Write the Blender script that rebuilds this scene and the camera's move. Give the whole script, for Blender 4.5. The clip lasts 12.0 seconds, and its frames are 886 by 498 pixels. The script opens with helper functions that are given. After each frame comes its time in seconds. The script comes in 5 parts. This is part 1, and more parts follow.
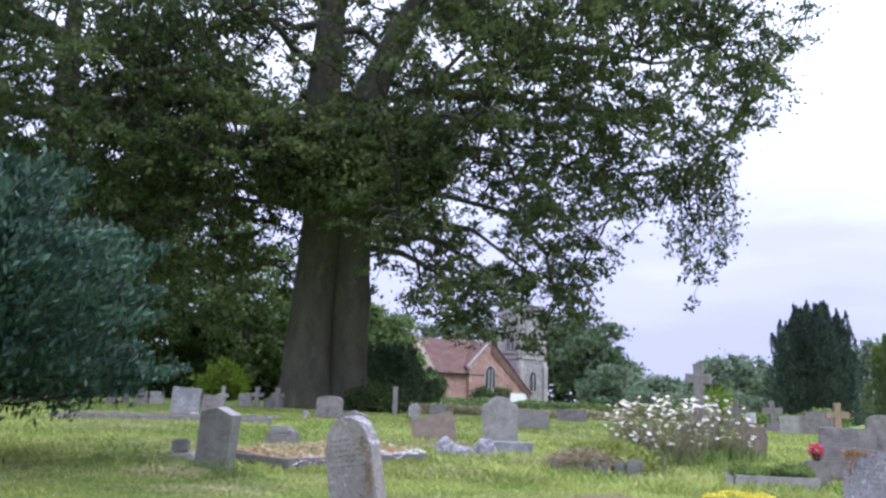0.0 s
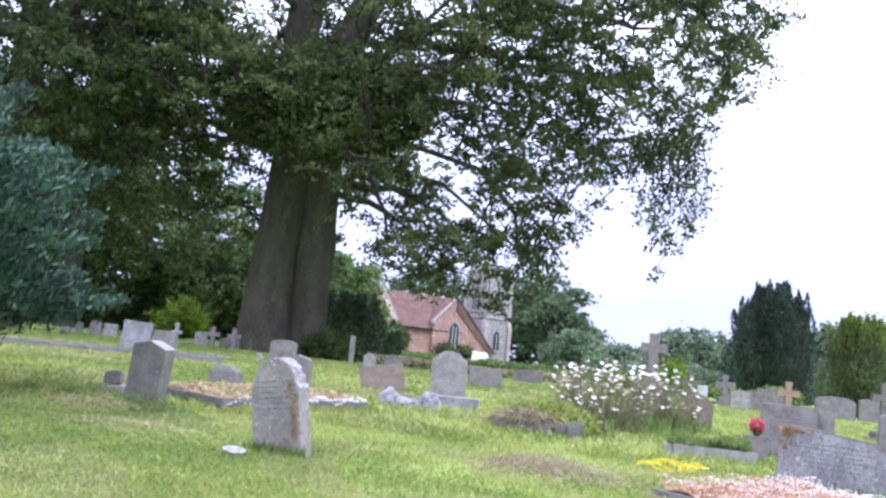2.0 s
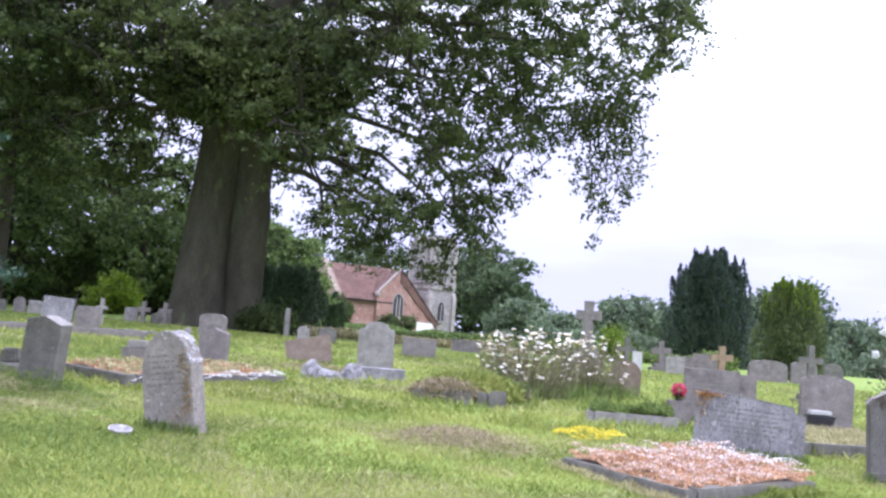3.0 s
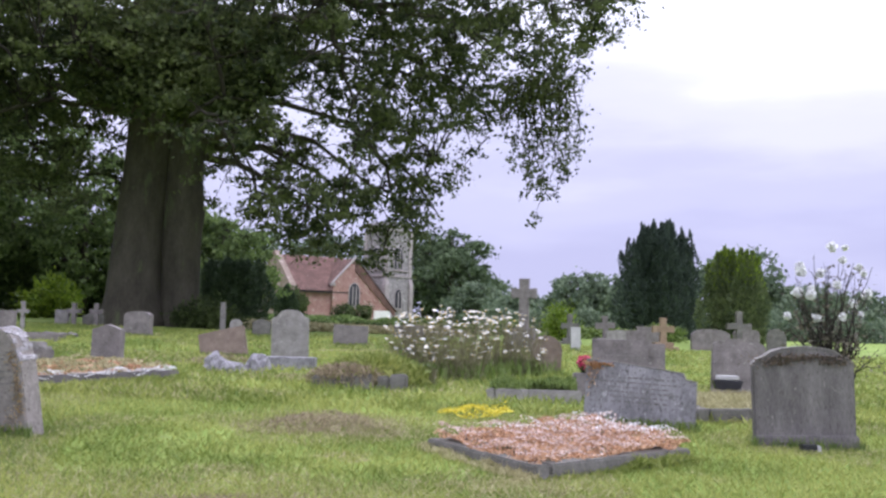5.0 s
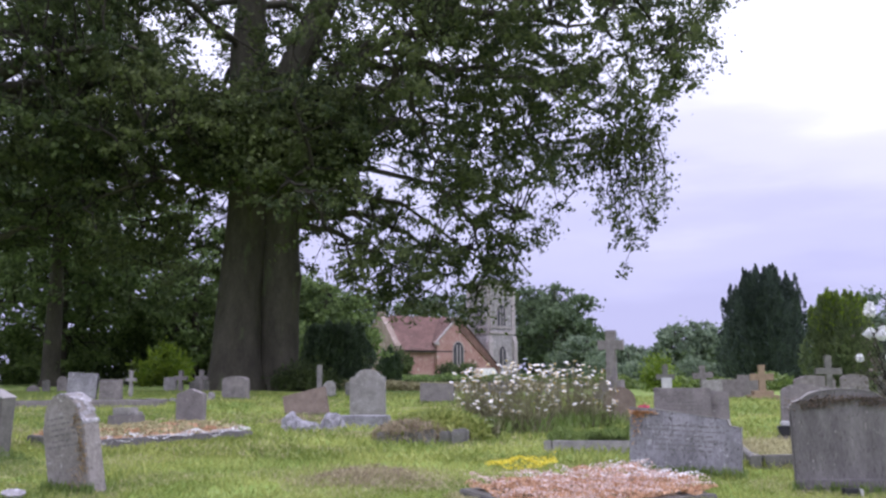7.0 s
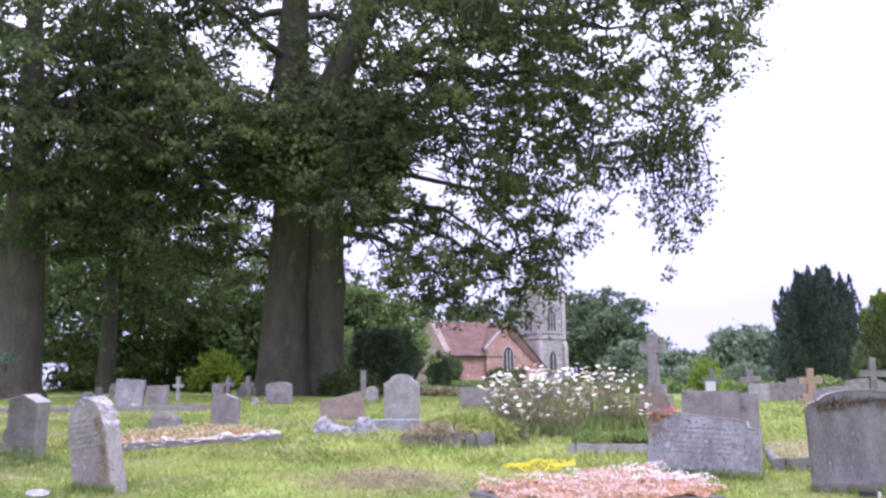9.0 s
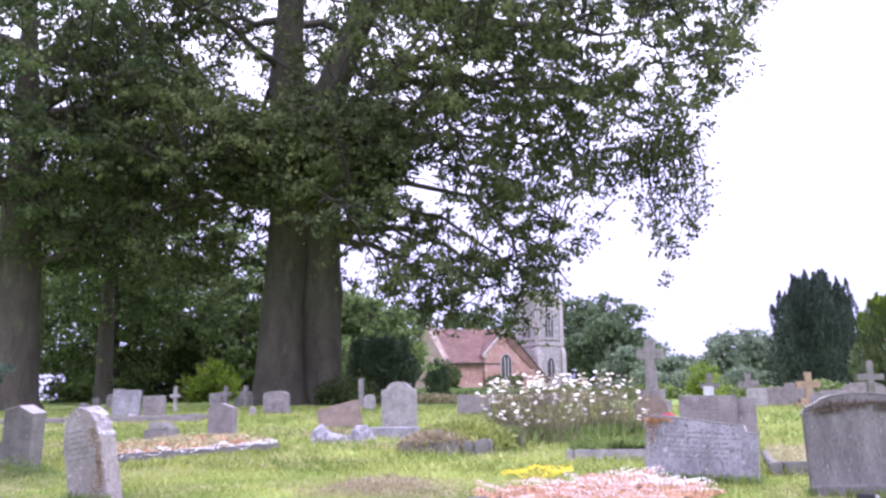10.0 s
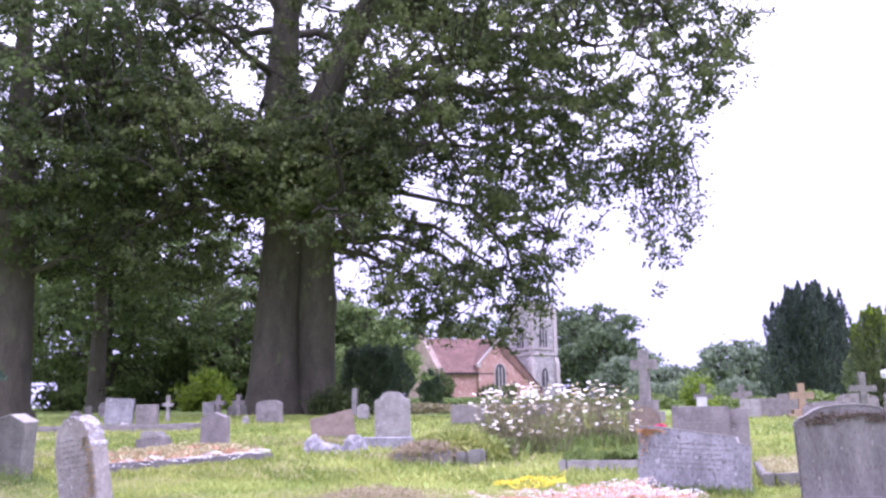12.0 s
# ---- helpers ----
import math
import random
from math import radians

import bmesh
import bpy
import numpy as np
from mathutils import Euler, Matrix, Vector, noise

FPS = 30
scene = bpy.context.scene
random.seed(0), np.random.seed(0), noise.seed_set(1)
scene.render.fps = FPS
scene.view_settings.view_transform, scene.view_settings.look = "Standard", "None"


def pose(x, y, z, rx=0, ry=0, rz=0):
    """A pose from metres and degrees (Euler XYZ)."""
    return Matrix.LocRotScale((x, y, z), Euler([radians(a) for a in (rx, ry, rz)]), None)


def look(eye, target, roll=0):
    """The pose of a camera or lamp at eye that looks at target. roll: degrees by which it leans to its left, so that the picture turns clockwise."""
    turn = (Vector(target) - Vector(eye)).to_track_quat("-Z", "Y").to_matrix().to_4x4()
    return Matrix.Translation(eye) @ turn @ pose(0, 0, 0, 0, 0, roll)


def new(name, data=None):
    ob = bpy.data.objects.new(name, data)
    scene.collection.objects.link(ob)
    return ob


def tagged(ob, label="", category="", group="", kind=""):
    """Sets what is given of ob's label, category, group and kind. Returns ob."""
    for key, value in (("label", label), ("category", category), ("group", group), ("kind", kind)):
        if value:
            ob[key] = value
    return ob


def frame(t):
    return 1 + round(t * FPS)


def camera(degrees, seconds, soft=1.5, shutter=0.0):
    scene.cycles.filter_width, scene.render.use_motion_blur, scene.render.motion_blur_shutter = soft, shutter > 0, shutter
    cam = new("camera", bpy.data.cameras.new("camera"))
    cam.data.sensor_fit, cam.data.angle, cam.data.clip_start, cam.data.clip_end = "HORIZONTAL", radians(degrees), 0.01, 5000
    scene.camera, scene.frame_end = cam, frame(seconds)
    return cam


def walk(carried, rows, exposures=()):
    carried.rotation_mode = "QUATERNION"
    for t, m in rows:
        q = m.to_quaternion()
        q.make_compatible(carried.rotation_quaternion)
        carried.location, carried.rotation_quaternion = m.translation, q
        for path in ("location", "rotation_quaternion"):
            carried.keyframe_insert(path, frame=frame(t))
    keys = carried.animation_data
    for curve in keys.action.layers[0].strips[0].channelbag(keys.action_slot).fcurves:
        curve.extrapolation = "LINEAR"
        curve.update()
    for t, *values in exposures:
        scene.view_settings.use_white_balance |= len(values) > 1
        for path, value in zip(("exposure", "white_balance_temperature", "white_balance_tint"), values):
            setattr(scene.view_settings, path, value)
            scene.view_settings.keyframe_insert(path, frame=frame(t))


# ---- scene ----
cam = camera(51.9, 12.0, soft=2.55)
PATH = [
    (0, (-1.39, -1.313, 1.225), (-1.678, 0.639, 1.55), 1.7),
    (0.5, (-1.361, -1.324, 1.234), (-1.631, 0.63, 1.568), 1.7),
    (1, (-1.207, -1.224, 1.233), (-1.46, 0.734, 1.553), 3.4),
    (1.5, (-1.169, -1.105, 1.216), (-1.379, 0.862, 1.51), 4.3),
    (2, (-1.098, -0.938, 1.192), (-1.327, 1.035, 1.425), 5.6),
    (2.5, (-0.948, -0.683, 1.21), (-1.091, 1.302, 1.41), 5.3),
    (4.5, (0.266, -0.049, 1.188), (0.194, 1.943, 1.347), 3.5),
    (5, (0.41, 0.084, 1.174), (0.376, 2.078, 1.331), 1.5),
    (5.5, (0.753, 0.057, 1.191), (0.609, 2.037, 1.428), 2.2),
    (6, (1.061, -0.009, 1.185), (0.921, 1.965, 1.474), 1.0),
    (6.5, (1.135, -0.151, 1.172), (0.928, 1.814, 1.483), 1.0),
    (7, (1.286, -0.293, 1.143), (1.013, 1.669, 1.422), -0.4),
    (7.5, (1.546, -0.318, 1.113), (1.197, 1.632, 1.387), 0.7),
    (9.5, (1.764, -0.306, 1.102), (1.376, 1.633, 1.404), -1.0),
    (10, (1.773, -0.297, 1.096), (1.392, 1.642, 1.405), -1.2),
    (10.5, (1.773, -0.296, 1.096), (1.39, 1.643, 1.404), -1.3),
    (11, (1.775, -0.301, 1.105), (1.39, 1.635, 1.422), -1.0),
    (11.5, (1.773, -0.294, 1.103), (1.401, 1.645, 1.423), -0.9),
    (12, (1.787, -0.316, 1.104), (1.419, 1.622, 1.433), -1.0),
]
EXPOSURES = [
    (0, 0.44, 5420, 21), (0.5, 0.60, 5420, 20), (1.0, 0.72, 5430, 20), (1.5, 0.9, 5400, 20), (2.5, 0.84, 5480, 23), (4.5, 0.3, 5850, 21),
    (5.5, 0.13, 5750, 23), (6.5, 0.10, 5700, 25), (7.5, 0.25, 5650, 28), (9.5, 0.95, 5540, 36), (10.5, 1.0, 5520, 41), (12, 1.08, 5480, 46),
]
walk(cam, [(t, look(e, g, r)) for t, e, g, r in PATH], EXPOSURES)

# ---- world and light ----
world = bpy.data.worlds.new("world")
scene.world = world
world.use_nodes = True
wn, wl = world.node_tree.nodes, world.node_tree.links
wn.clear()
SUN_UP, SUN_ROUND = radians(57), radians(117)


def wnode(kind, **values):
    n = wn.new(kind)
    for k, v in values.items():
        n.inputs[k].default_value = v
    return n


w_out = wnode("ShaderNodeOutputWorld")
w_sky = wn.new("ShaderNodeTexSky")
w_sky.sky_type, w_sky.sun_disc = "NISHITA", False
w_sky.sun_elevation, w_sky.sun_rotation = SUN_UP, SUN_ROUND
w_bg = wnode("ShaderNodeBackground", Strength=0.06)
w_cloud = wnode("ShaderNodeBackground", Strength=1.0)
w_tc = wn.new("ShaderNodeTexCoord")
w_sep = wn.new("ShaderNodeSeparateXYZ")
w_map = wn.new("ShaderNodeMapping")
w_map.inputs["Scale"].default_value = (1.6, 1.6, 7.0)
w_noise = wnode("ShaderNodeTexNoise", Scale=1.7, Detail=5.0, Roughness=0.5)
w_add = wn.new("ShaderNodeMath")
w_add.operation = "MULTIPLY_ADD"
w_add.inputs[1].default_value = 0.30
w_ramp = wn.new("ShaderNodeValToRGB")
w_ramp.color_ramp.interpolation = "EASE"
els = w_ramp.color_ramp.elements
els[0].position, els[0].color = 0.02, (0.62, 0.625, 0.79, 1)
els[1].position, els[1].color = 1.0, (2.65, 2.65, 2.75, 1)
for pos, col in ((0.20, (0.58, 0.575, 0.74, 1)), (0.28, (0.68, 0.675, 0.82, 1)), (0.37, (0.86, 0.855, 0.99, 1)), (0.50, (1.25, 1.25, 1.32, 1))):
    e = els.new(pos)
    e.color = col
w_mix = wnode("ShaderNodeMixShader", Fac=0.9)
wl.new(w_tc.outputs["Generated"], w_sep.inputs[0])
wl.new(w_tc.outputs["Generated"], w_map.inputs[0])
wl.new(w_map.outputs[0], w_noise.inputs["Vector"])
wl.new(w_noise.outputs["Fac"], w_add.inputs[0])
wl.new(w_sep.outputs["Z"], w_add.inputs[2])
wl.new(w_add.outputs[0], w_ramp.inputs[0])
wl.new(w_ramp.outputs[0], w_cloud.inputs["Color"])
wl.new(w_sky.outputs[0], w_bg.inputs["Color"])
wl.new(w_bg.outputs[0], w_mix.inputs[1])
wl.new(w_cloud.outputs[0], w_mix.inputs[2])
wl.new(w_mix.outputs[0], w_out.inputs["Surface"])

sun_data = bpy.data.lights.new("sun", "SUN")
sun_data.energy, sun_data.angle, sun_data.color = 0.9, radians(25), (1.0, 0.96, 0.9)
sun = new("sun", sun_data)
sun.matrix_world = look((20, 2, 34), (0, 12, 0))


# ---- materials ----
def material(name, rough=0.85, bump=0.0, scale=8.0, colours=((0.0, (0.3, 0.3, 0.3)), (1.0, (0.4, 0.4, 0.4))), spots=None,
             spot_scale=14.0, spot_cut=0.62, spots2=None, island=0.0, coords="Object", bump_scale=60.0, stretch=(1, 1, 1), cut2=0.64):
    """A procedural surface: two scales of noise in colour, optional blotches, fine relief, and a shift for each piece."""
    m = bpy.data.materials.new(name)
    m.use_nodes = True
    n, l = m.node_tree.nodes, m.node_tree.links
    bsdf = n["Principled BSDF"]
    bsdf.inputs["Roughness"].default_value = rough
    bsdf.inputs["Specular IOR Level"].default_value = 0.25
    tc = n.new("ShaderNodeTexCoord")
    mp = n.new("ShaderNodeMapping")
    mp.inputs["Scale"].default_value = stretch
    l.new(tc.outputs[coords], mp.inputs[0])
    ob_info = n.new("ShaderNodeObjectInfo")
    shift = n.new("ShaderNodeVectorMath")
    shift.operation = "MULTIPLY_ADD"
    shift.inputs[1].default_value = (37.0, 19.0, 53.0)
    l.new(ob_info.outputs["Random"], shift.inputs[0])
    l.new(mp.outputs[0], shift.inputs[2])
    place = shift.outputs[0]

    def tex(sc, detail=6.0, rough_n=0.6):
        t = n.new("ShaderNodeTexNoise")
        t.inputs["Scale"].default_value, t.inputs["Detail"].default_value, t.inputs["Roughness"].default_value = sc, detail, rough_n
        l.new(place, t.inputs["Vector"])
        return t

    big, fine = tex(scale), tex(scale * 7.0)
    both = n.new("ShaderNodeMix")
    both.inputs[0].default_value = 0.4
    l.new(big.outputs["Fac"], both.inputs[2])
    l.new(fine.outputs["Fac"], both.inputs[3])
    ramp = n.new("ShaderNodeValToRGB")
    el = ramp.color_ramp.elements
    for i, (p, c) in enumerate(colours):
        e = el[i] if i < 2 else el.new(p)
        e.position, e.color = 0.3 + 0.4 * p, (*c, 1)
    l.new(both.outputs[0], ramp.inputs[0])
    colour = ramp.outputs[0]
    for k, (sp, cut) in enumerate(((spots, spot_cut), (spots2, cut2))):
        if sp:
            st = tex(spot_scale * (1 + 1.3 * k), 4.0, 0.7)
            sr = n.new("ShaderNodeMapRange")
            sr.inputs["From Min"].default_value, sr.inputs["From Max"].default_value = cut, cut + 0.06
            l.new(st.outputs["Fac"], sr.inputs[0])
            mx = n.new("ShaderNodeMix")
            mx.data_type = "RGBA"
            mx.inputs[7].default_value = (*sp, 1)
            l.new(sr.outputs[0], mx.inputs[0])
            l.new(colour, mx.inputs[6])
            colour = mx.outputs[2]
    if island:
        geo = n.new("ShaderNodeNewGeometry")
        hsv = n.new("ShaderNodeHueSaturation")
        rng = n.new("ShaderNodeMapRange")
        rng.inputs["To Min"].default_value, rng.inputs["To Max"].default_value = 1 - island, 1 + island
        l.new(geo.outputs["Random Per Island"], rng.inputs[0])
        l.new(rng.outputs[0], hsv.inputs["Value"])
        l.new(colour, hsv.inputs["Color"])
        colour = hsv.outputs[0]
    l.new(colour, bsdf.inputs["Base Color"])
    if bump:
        bt = tex(bump_scale, 5.0, 0.65)
        bp = n.new("ShaderNodeBump")
        bp.inputs["Strength"].default_value, bp.inputs["Distance"].default_value = bump, 0.02
        l.new(bt.outputs["Fac"], bp.inputs["Height"])
        l.new(bp.outputs[0], bsdf.inputs["Normal"])
    return m


def leaf_material(name, dark, light, through_it=0.35, patch=0.35, gloss=0.5, contrast=1.0):
    """Leaves: each its own tone, larger patches of tone, light shining through."""
    m = bpy.data.materials.new(name)
    m.use_nodes = True
    n, l = m.node_tree.nodes, m.node_tree.links
    n.clear()
    out = n.new("ShaderNodeOutputMaterial")
    geo = n.new("ShaderNodeNewGeometry")
    tc = n.new("ShaderNodeTexCoord")
    nz = n.new("ShaderNodeTexNoise")
    nz.inputs["Scale"].default_value = patch
    l.new(tc.outputs["Object"], nz.inputs["Vector"])
    mixf = n.new("ShaderNodeMix")
    mixf.inputs[0].default_value = 0.5
    l.new(geo.outputs["Random Per Island"], mixf.inputs[2])
    spread = n.new("ShaderNodeMapRange")
    spread.inputs["From Min"].default_value, spread.inputs["From Max"].default_value = 0.5 - 0.5 / contrast, 0.5 + 0.5 / contrast
    l.new(nz.outputs["Fac"], spread.inputs[0])
    l.new(spread.outputs[0], mixf.inputs[3])
    ramp = n.new("ShaderNodeValToRGB")
    ramp.color_ramp.elements[0].position, ramp.color_ramp.elements[0].color = 0.2, (*dark, 1)
    ramp.color_ramp.elements[1].position, ramp.color_ramp.elements[1].color = 0.8, (*light, 1)
    l.new(mixf.outputs[0], ramp.inputs[0])
    pb = n.new("ShaderNodeBsdfPrincipled")
    pb.inputs["Roughness"].default_value, pb.inputs["Specular IOR Level"].default_value = gloss, 0.3
    tr = n.new("ShaderNodeBsdfTranslucent")
    l.new(ramp.outputs[0], pb.inputs["Base Color"])
    l.new(ramp.outputs[0], tr.inputs["Color"])
    mx = n.new("ShaderNodeMixShader")
    mx.inputs[0].default_value = through_it
    l.new(pb.outputs[0], mx.inputs[1])
    l.new(tr.outputs[0], mx.inputs[2])
    l.new(mx.outputs[0], out.inputs["Surface"])
    return m


def stone(name, dark, light, spots=None, cut=0.6, spots2=None, scale=5.0, cut2=0.64, stretch=(1, 1, 1)):
    mid = tuple((a + b) / 2 for a, b in zip(dark, light))
    return material(name, 0.92, 0.55, scale, ((0.0, dark), (1.0, light), (0.5, mid)), spots, 16.0, cut, spots2, bump_scale=45.0, cut2=cut2, stretch=stretch)


M_GREY = stone("weathered_grey_stone", (0.100, 0.090, 0.085), (0.280, 0.252, 0.243), (0.35, 0.34, 0.31), 0.62, (0.07, 0.066, 0.055))
M_PALE = stone("pale_lichened_stone", (0.15, 0.14, 0.13), (0.36, 0.34, 0.325), (0.46, 0.45, 0.42), 0.62, (0.10, 0.09, 0.075), 6.0)
M_DARK = stone("dark_mossy_stone", (0.07, 0.068, 0.06), (0.22, 0.21, 0.19), (0.33, 0.32, 0.29), 0.64, (0.08, 0.09, 0.04))
M_LILAC = stone("streaked_blue_grey_stone", (0.10, 0.095, 0.10), (0.37, 0.36, 0.385), (0.44, 0.43, 0.44), 0.60, (0.085, 0.08, 0.075), 2.4, 0.57, (1.3, 1.3, 0.75))
M_AGED = stone("aged_lichened_stone", (0.14, 0.125, 0.11), (0.36, 0.33, 0.31), (0.48, 0.46, 0.44), 0.63, (0.085, 0.08, 0.06), 4.0, 0.60)
M_STREAK = stone("dark_rain_streaked_stone", (0.075, 0.07, 0.068), (0.215, 0.20, 0.195), (0.30, 0.28, 0.26), 0.64, (0.055, 0.05, 0.042), 3.5, 0.60, (1.8, 1.8, 0.55))
M_BROWN = stone("brown_sandstone", (0.115, 0.088, 0.070), (0.262, 0.208, 0.170), (0.38, 0.35, 0.30), 0.63, (0.30, 0.16, 0.05))
M_TAN = stone("tan_stone_cross", (0.20, 0.145, 0.095), (0.36, 0.27, 0.18))
M_WHITE = stone("white_marble", (0.34, 0.34, 0.34), (0.56, 0.55, 0.54))
M_CRUST = stone("white_lichen_crust", (0.17, 0.16, 0.16), (0.40, 0.385, 0.395), (0.66, 0.64, 0.67), 0.57, (0.08, 0.07, 0.06), 14.0, 0.57)
M_INK = material("worn_lettering", 0.95, 0, 9, ((0, (0.10, 0.095, 0.09)), (1, (0.19, 0.18, 0.175))))
M_BARK = material("oak_bark", 0.95, 1.0, 2.2, ((0, (0.036, 0.034, 0.025)), (1, (0.100, 0.093, 0.069)), (0.5, (0.067, 0.061, 0.045))),
                  (0.085, 0.098, 0.052), 1.6, 0.6, bump_scale=9.0, stretch=(1, 1, 0.34))
M_TWIG = material("dark_twigs", 0.95, 0, 3, ((0, (0.018, 0.016, 0.012)), (1, (0.045, 0.040, 0.030))))
M_OAK = leaf_material("oak_leaves", (0.033, 0.050, 0.021), (0.136, 0.167, 0.056), 0.45, gloss=0.72, contrast=2.6)
M_OAK2 = leaf_material("lime_leaves", (0.032, 0.050, 0.020), (0.116, 0.156, 0.050), 0.45, gloss=0.7, contrast=2.6)
M_WOOD = leaf_material("woodland_leaves", (0.055, 0.090, 0.032), (0.205, 0.285, 0.085), 0.45, 0.25, 0.7)
# distance haze is mixed into this leaf colour, so it is paler and bluer
M_FAR_HAZE = leaf_material("hazed_far_leaves", (0.090, 0.130, 0.085), (0.205, 0.262, 0.158), 0.3, 0.2, 0.8)
M_MID = leaf_material("churchyard_tree_leaves", (0.056, 0.088, 0.046), (0.140, 0.192, 0.092), 0.35, 0.25, 0.7, contrast=2.0)
M_BLUE = leaf_material("blue_cypress_sprays", (0.018, 0.044, 0.028), (0.076, 0.136, 0.087), 0.25, 1.6, contrast=3.0)
M_YEW = leaf_material("yew_needles", (0.033, 0.050, 0.038), (0.090, 0.125, 0.094), 0.2, 0.8, contrast=2.0)
M_YEW_SOFT = leaf_material("drooping_yew_needles", (0.036, 0.058, 0.034), (0.090, 0.130, 0.068), 0.25, 0.8, contrast=2.0)
M_GOLD = leaf_material("golden_cypress_sprays", (0.070, 0.100, 0.045), (0.19, 0.235, 0.095), 0.3, 0.9, contrast=2.0)
M_LIME = leaf_material("bright_shrub_leaves", (0.10, 0.17, 0.015), (0.27, 0.37, 0.035), 0.4, 1.0)
# real weeds, and the darker green laid on the left turf as tree shade
M_WEED_SHADE = leaf_material("weed_and_shade_leaves", (0.085, 0.135, 0.032), (0.22, 0.29, 0.08), 0.35, 2.0)
M_STEM = leaf_material("dry_stems", (0.15, 0.135, 0.08), (0.32, 0.30, 0.18), 0.3, 2.0)
M_GRASS = leaf_material("grass_blades", (0.138, 0.192, 0.036), (0.405, 0.43, 0.124), 0.4, 0.6, contrast=3.0)
M_STRAW = leaf_material("dry_grass", (0.27, 0.25, 0.115), (0.52, 0.475, 0.27), 0.3, 1.2)
M_DEAD = leaf_material("dead_brown_grass", (0.18, 0.14, 0.088), (0.43, 0.36, 0.235), 0.3, 2.0)
M_PETAL = leaf_material("white_petals", (0.75, 0.75, 0.76), (0.88, 0.88, 0.88), 0.25, 2.0)
M_PINK = leaf_material("pink_stonecrop_flowers", (0.50, 0.34, 0.27), (0.74, 0.63, 0.57), 0.25, 3.0)
M_RUSTLEAF = leaf_material("orange_stonecrop", (0.42, 0.23, 0.115), (0.66, 0.44, 0.28), 0.25, 1.5)
M_YELLOW = leaf_material("yellow_flowers", (0.58, 0.47, 0.03), (0.80, 0.70, 0.09), 0.25, 3.0)
M_ROSE_LEAF = leaf_material("bronzed_rose_leaves", (0.075, 0.070, 0.055), (0.19, 0.165, 0.12), 0.3, 3.0)
M_RED = leaf_material("red_petals", (0.50, 0.02, 0.10), (0.78, 0.16, 0.27), 0.2, 6.0)
M_EYE = material("flower_eyes", 0.8, 0, 30, ((0, (0.5, 0.33, 0.02)), (1, (0.7, 0.5, 0.04))))
M_BRICK = material("old_red_brick", 0.92, 0.3, 1.2, ((0, (0.22, 0.115, 0.098)), (1, (0.46, 0.33, 0.295)), (0.5, (0.335, 0.200, 0.172))),
                   (0.48, 0.39, 0.34), 2.0, 0.60, (0.22, 0.12, 0.10), bump_scale=14)
M_TILE = material("red_clay_roof_tiles", 0.9, 0.4, 0.9, ((0, (0.068, 0.046, 0.040)), (1, (0.225, 0.135, 0.112)), (0.5, (0.134, 0.079, 0.066))),
                  (0.26, 0.20, 0.16), 2.5, 0.63, bump_scale=9)
M_FLINT = material("grey_flint_wall", 0.9, 0.5, 3.0, ((0, (0.14, 0.132, 0.128)), (1, (0.42, 0.395, 0.385)), (0.5, (0.27, 0.255, 0.25))),
                   (0.55, 0.54, 0.52), 3.0, 0.6, bump_scale=10)
M_DRESS = material("dressed_limestone", 0.9, 0.2, 4.0, ((0, (0.27, 0.245, 0.235)), (1, (0.43, 0.39, 0.375))), (0.20, 0.185, 0.175), 2.0, 0.60)
M_VERGE = material("lichened_verge_stone", 0.92, 0.4, 2.0, ((0, (0.16, 0.115, 0.09)), (1, (0.33, 0.27, 0.225))), (0.40, 0.36, 0.32), 2.2, 0.60, bump_scale=12)
M_RENDER = material("white_limewash", 0.9, 0.2, 3.0, ((0, (0.66, 0.65, 0.63)), (1, (0.80, 0.79, 0.77))))
M_LEAD = material("dark_leaded_glass", 0.25, 0, 6, ((0, (0.03, 0.03, 0.035)), (1, (0.08, 0.08, 0.09))))
M_SOIL = material("soil", 0.98, 0.6, 6, ((0, (0.07, 0.05, 0.035)), (1, (0.17, 0.13, 0.09))))
M_POT = material("black_enamel", 0.35, 0, 6, ((0, (0.02, 0.02, 0.022)), (1, (0.04, 0.04, 0.045))))
M_TURF = material("turf", 0.98, 0.8, 0.35, ((0.0, (0.13, 0.20, 0.04)), (1.0, (0.28, 0.35, 0.10)), (0.55, (0.20, 0.28, 0.06))),
                  (0.30, 0.26, 0.14), 0.9, 0.60, (0.20, 0.25, 0.08), bump_scale=30)


# ---- helpers for parts ----
def ground_z(x, y):
    h = 0.9 * (1 - math.exp(-(y - 8) / 35)) if y > 8 else 0.9 * (y - 8) / 35
    return max(h, -1.2) - 0.015 * max(-15, min(15, x)) - 0.05


def finish(name, bm, mat, parent=None, label="", smooth=False):
    me = bpy.data.meshes.new(name)
    bm.to_mesh(me)
    bm.free()
    me.materials.append(mat)
    if smooth:
        me.polygons.foreach_set("use_smooth", [True] * len(me.polygons))
    ob = new(name, me)
    if parent:
        ob.parent = parent
    if label:
        tagged(ob, label)
    return ob


def part(name, bm, mat, parent, label="", smooth=False):
    return finish(name, bm, mat, parent, label, smooth)


def thing(name, m, label, category, group=""):
    ob = new(name)
    ob.empty_display_size = 0.2
    ob.matrix_basis = m
    return tagged(ob, label, category, group)


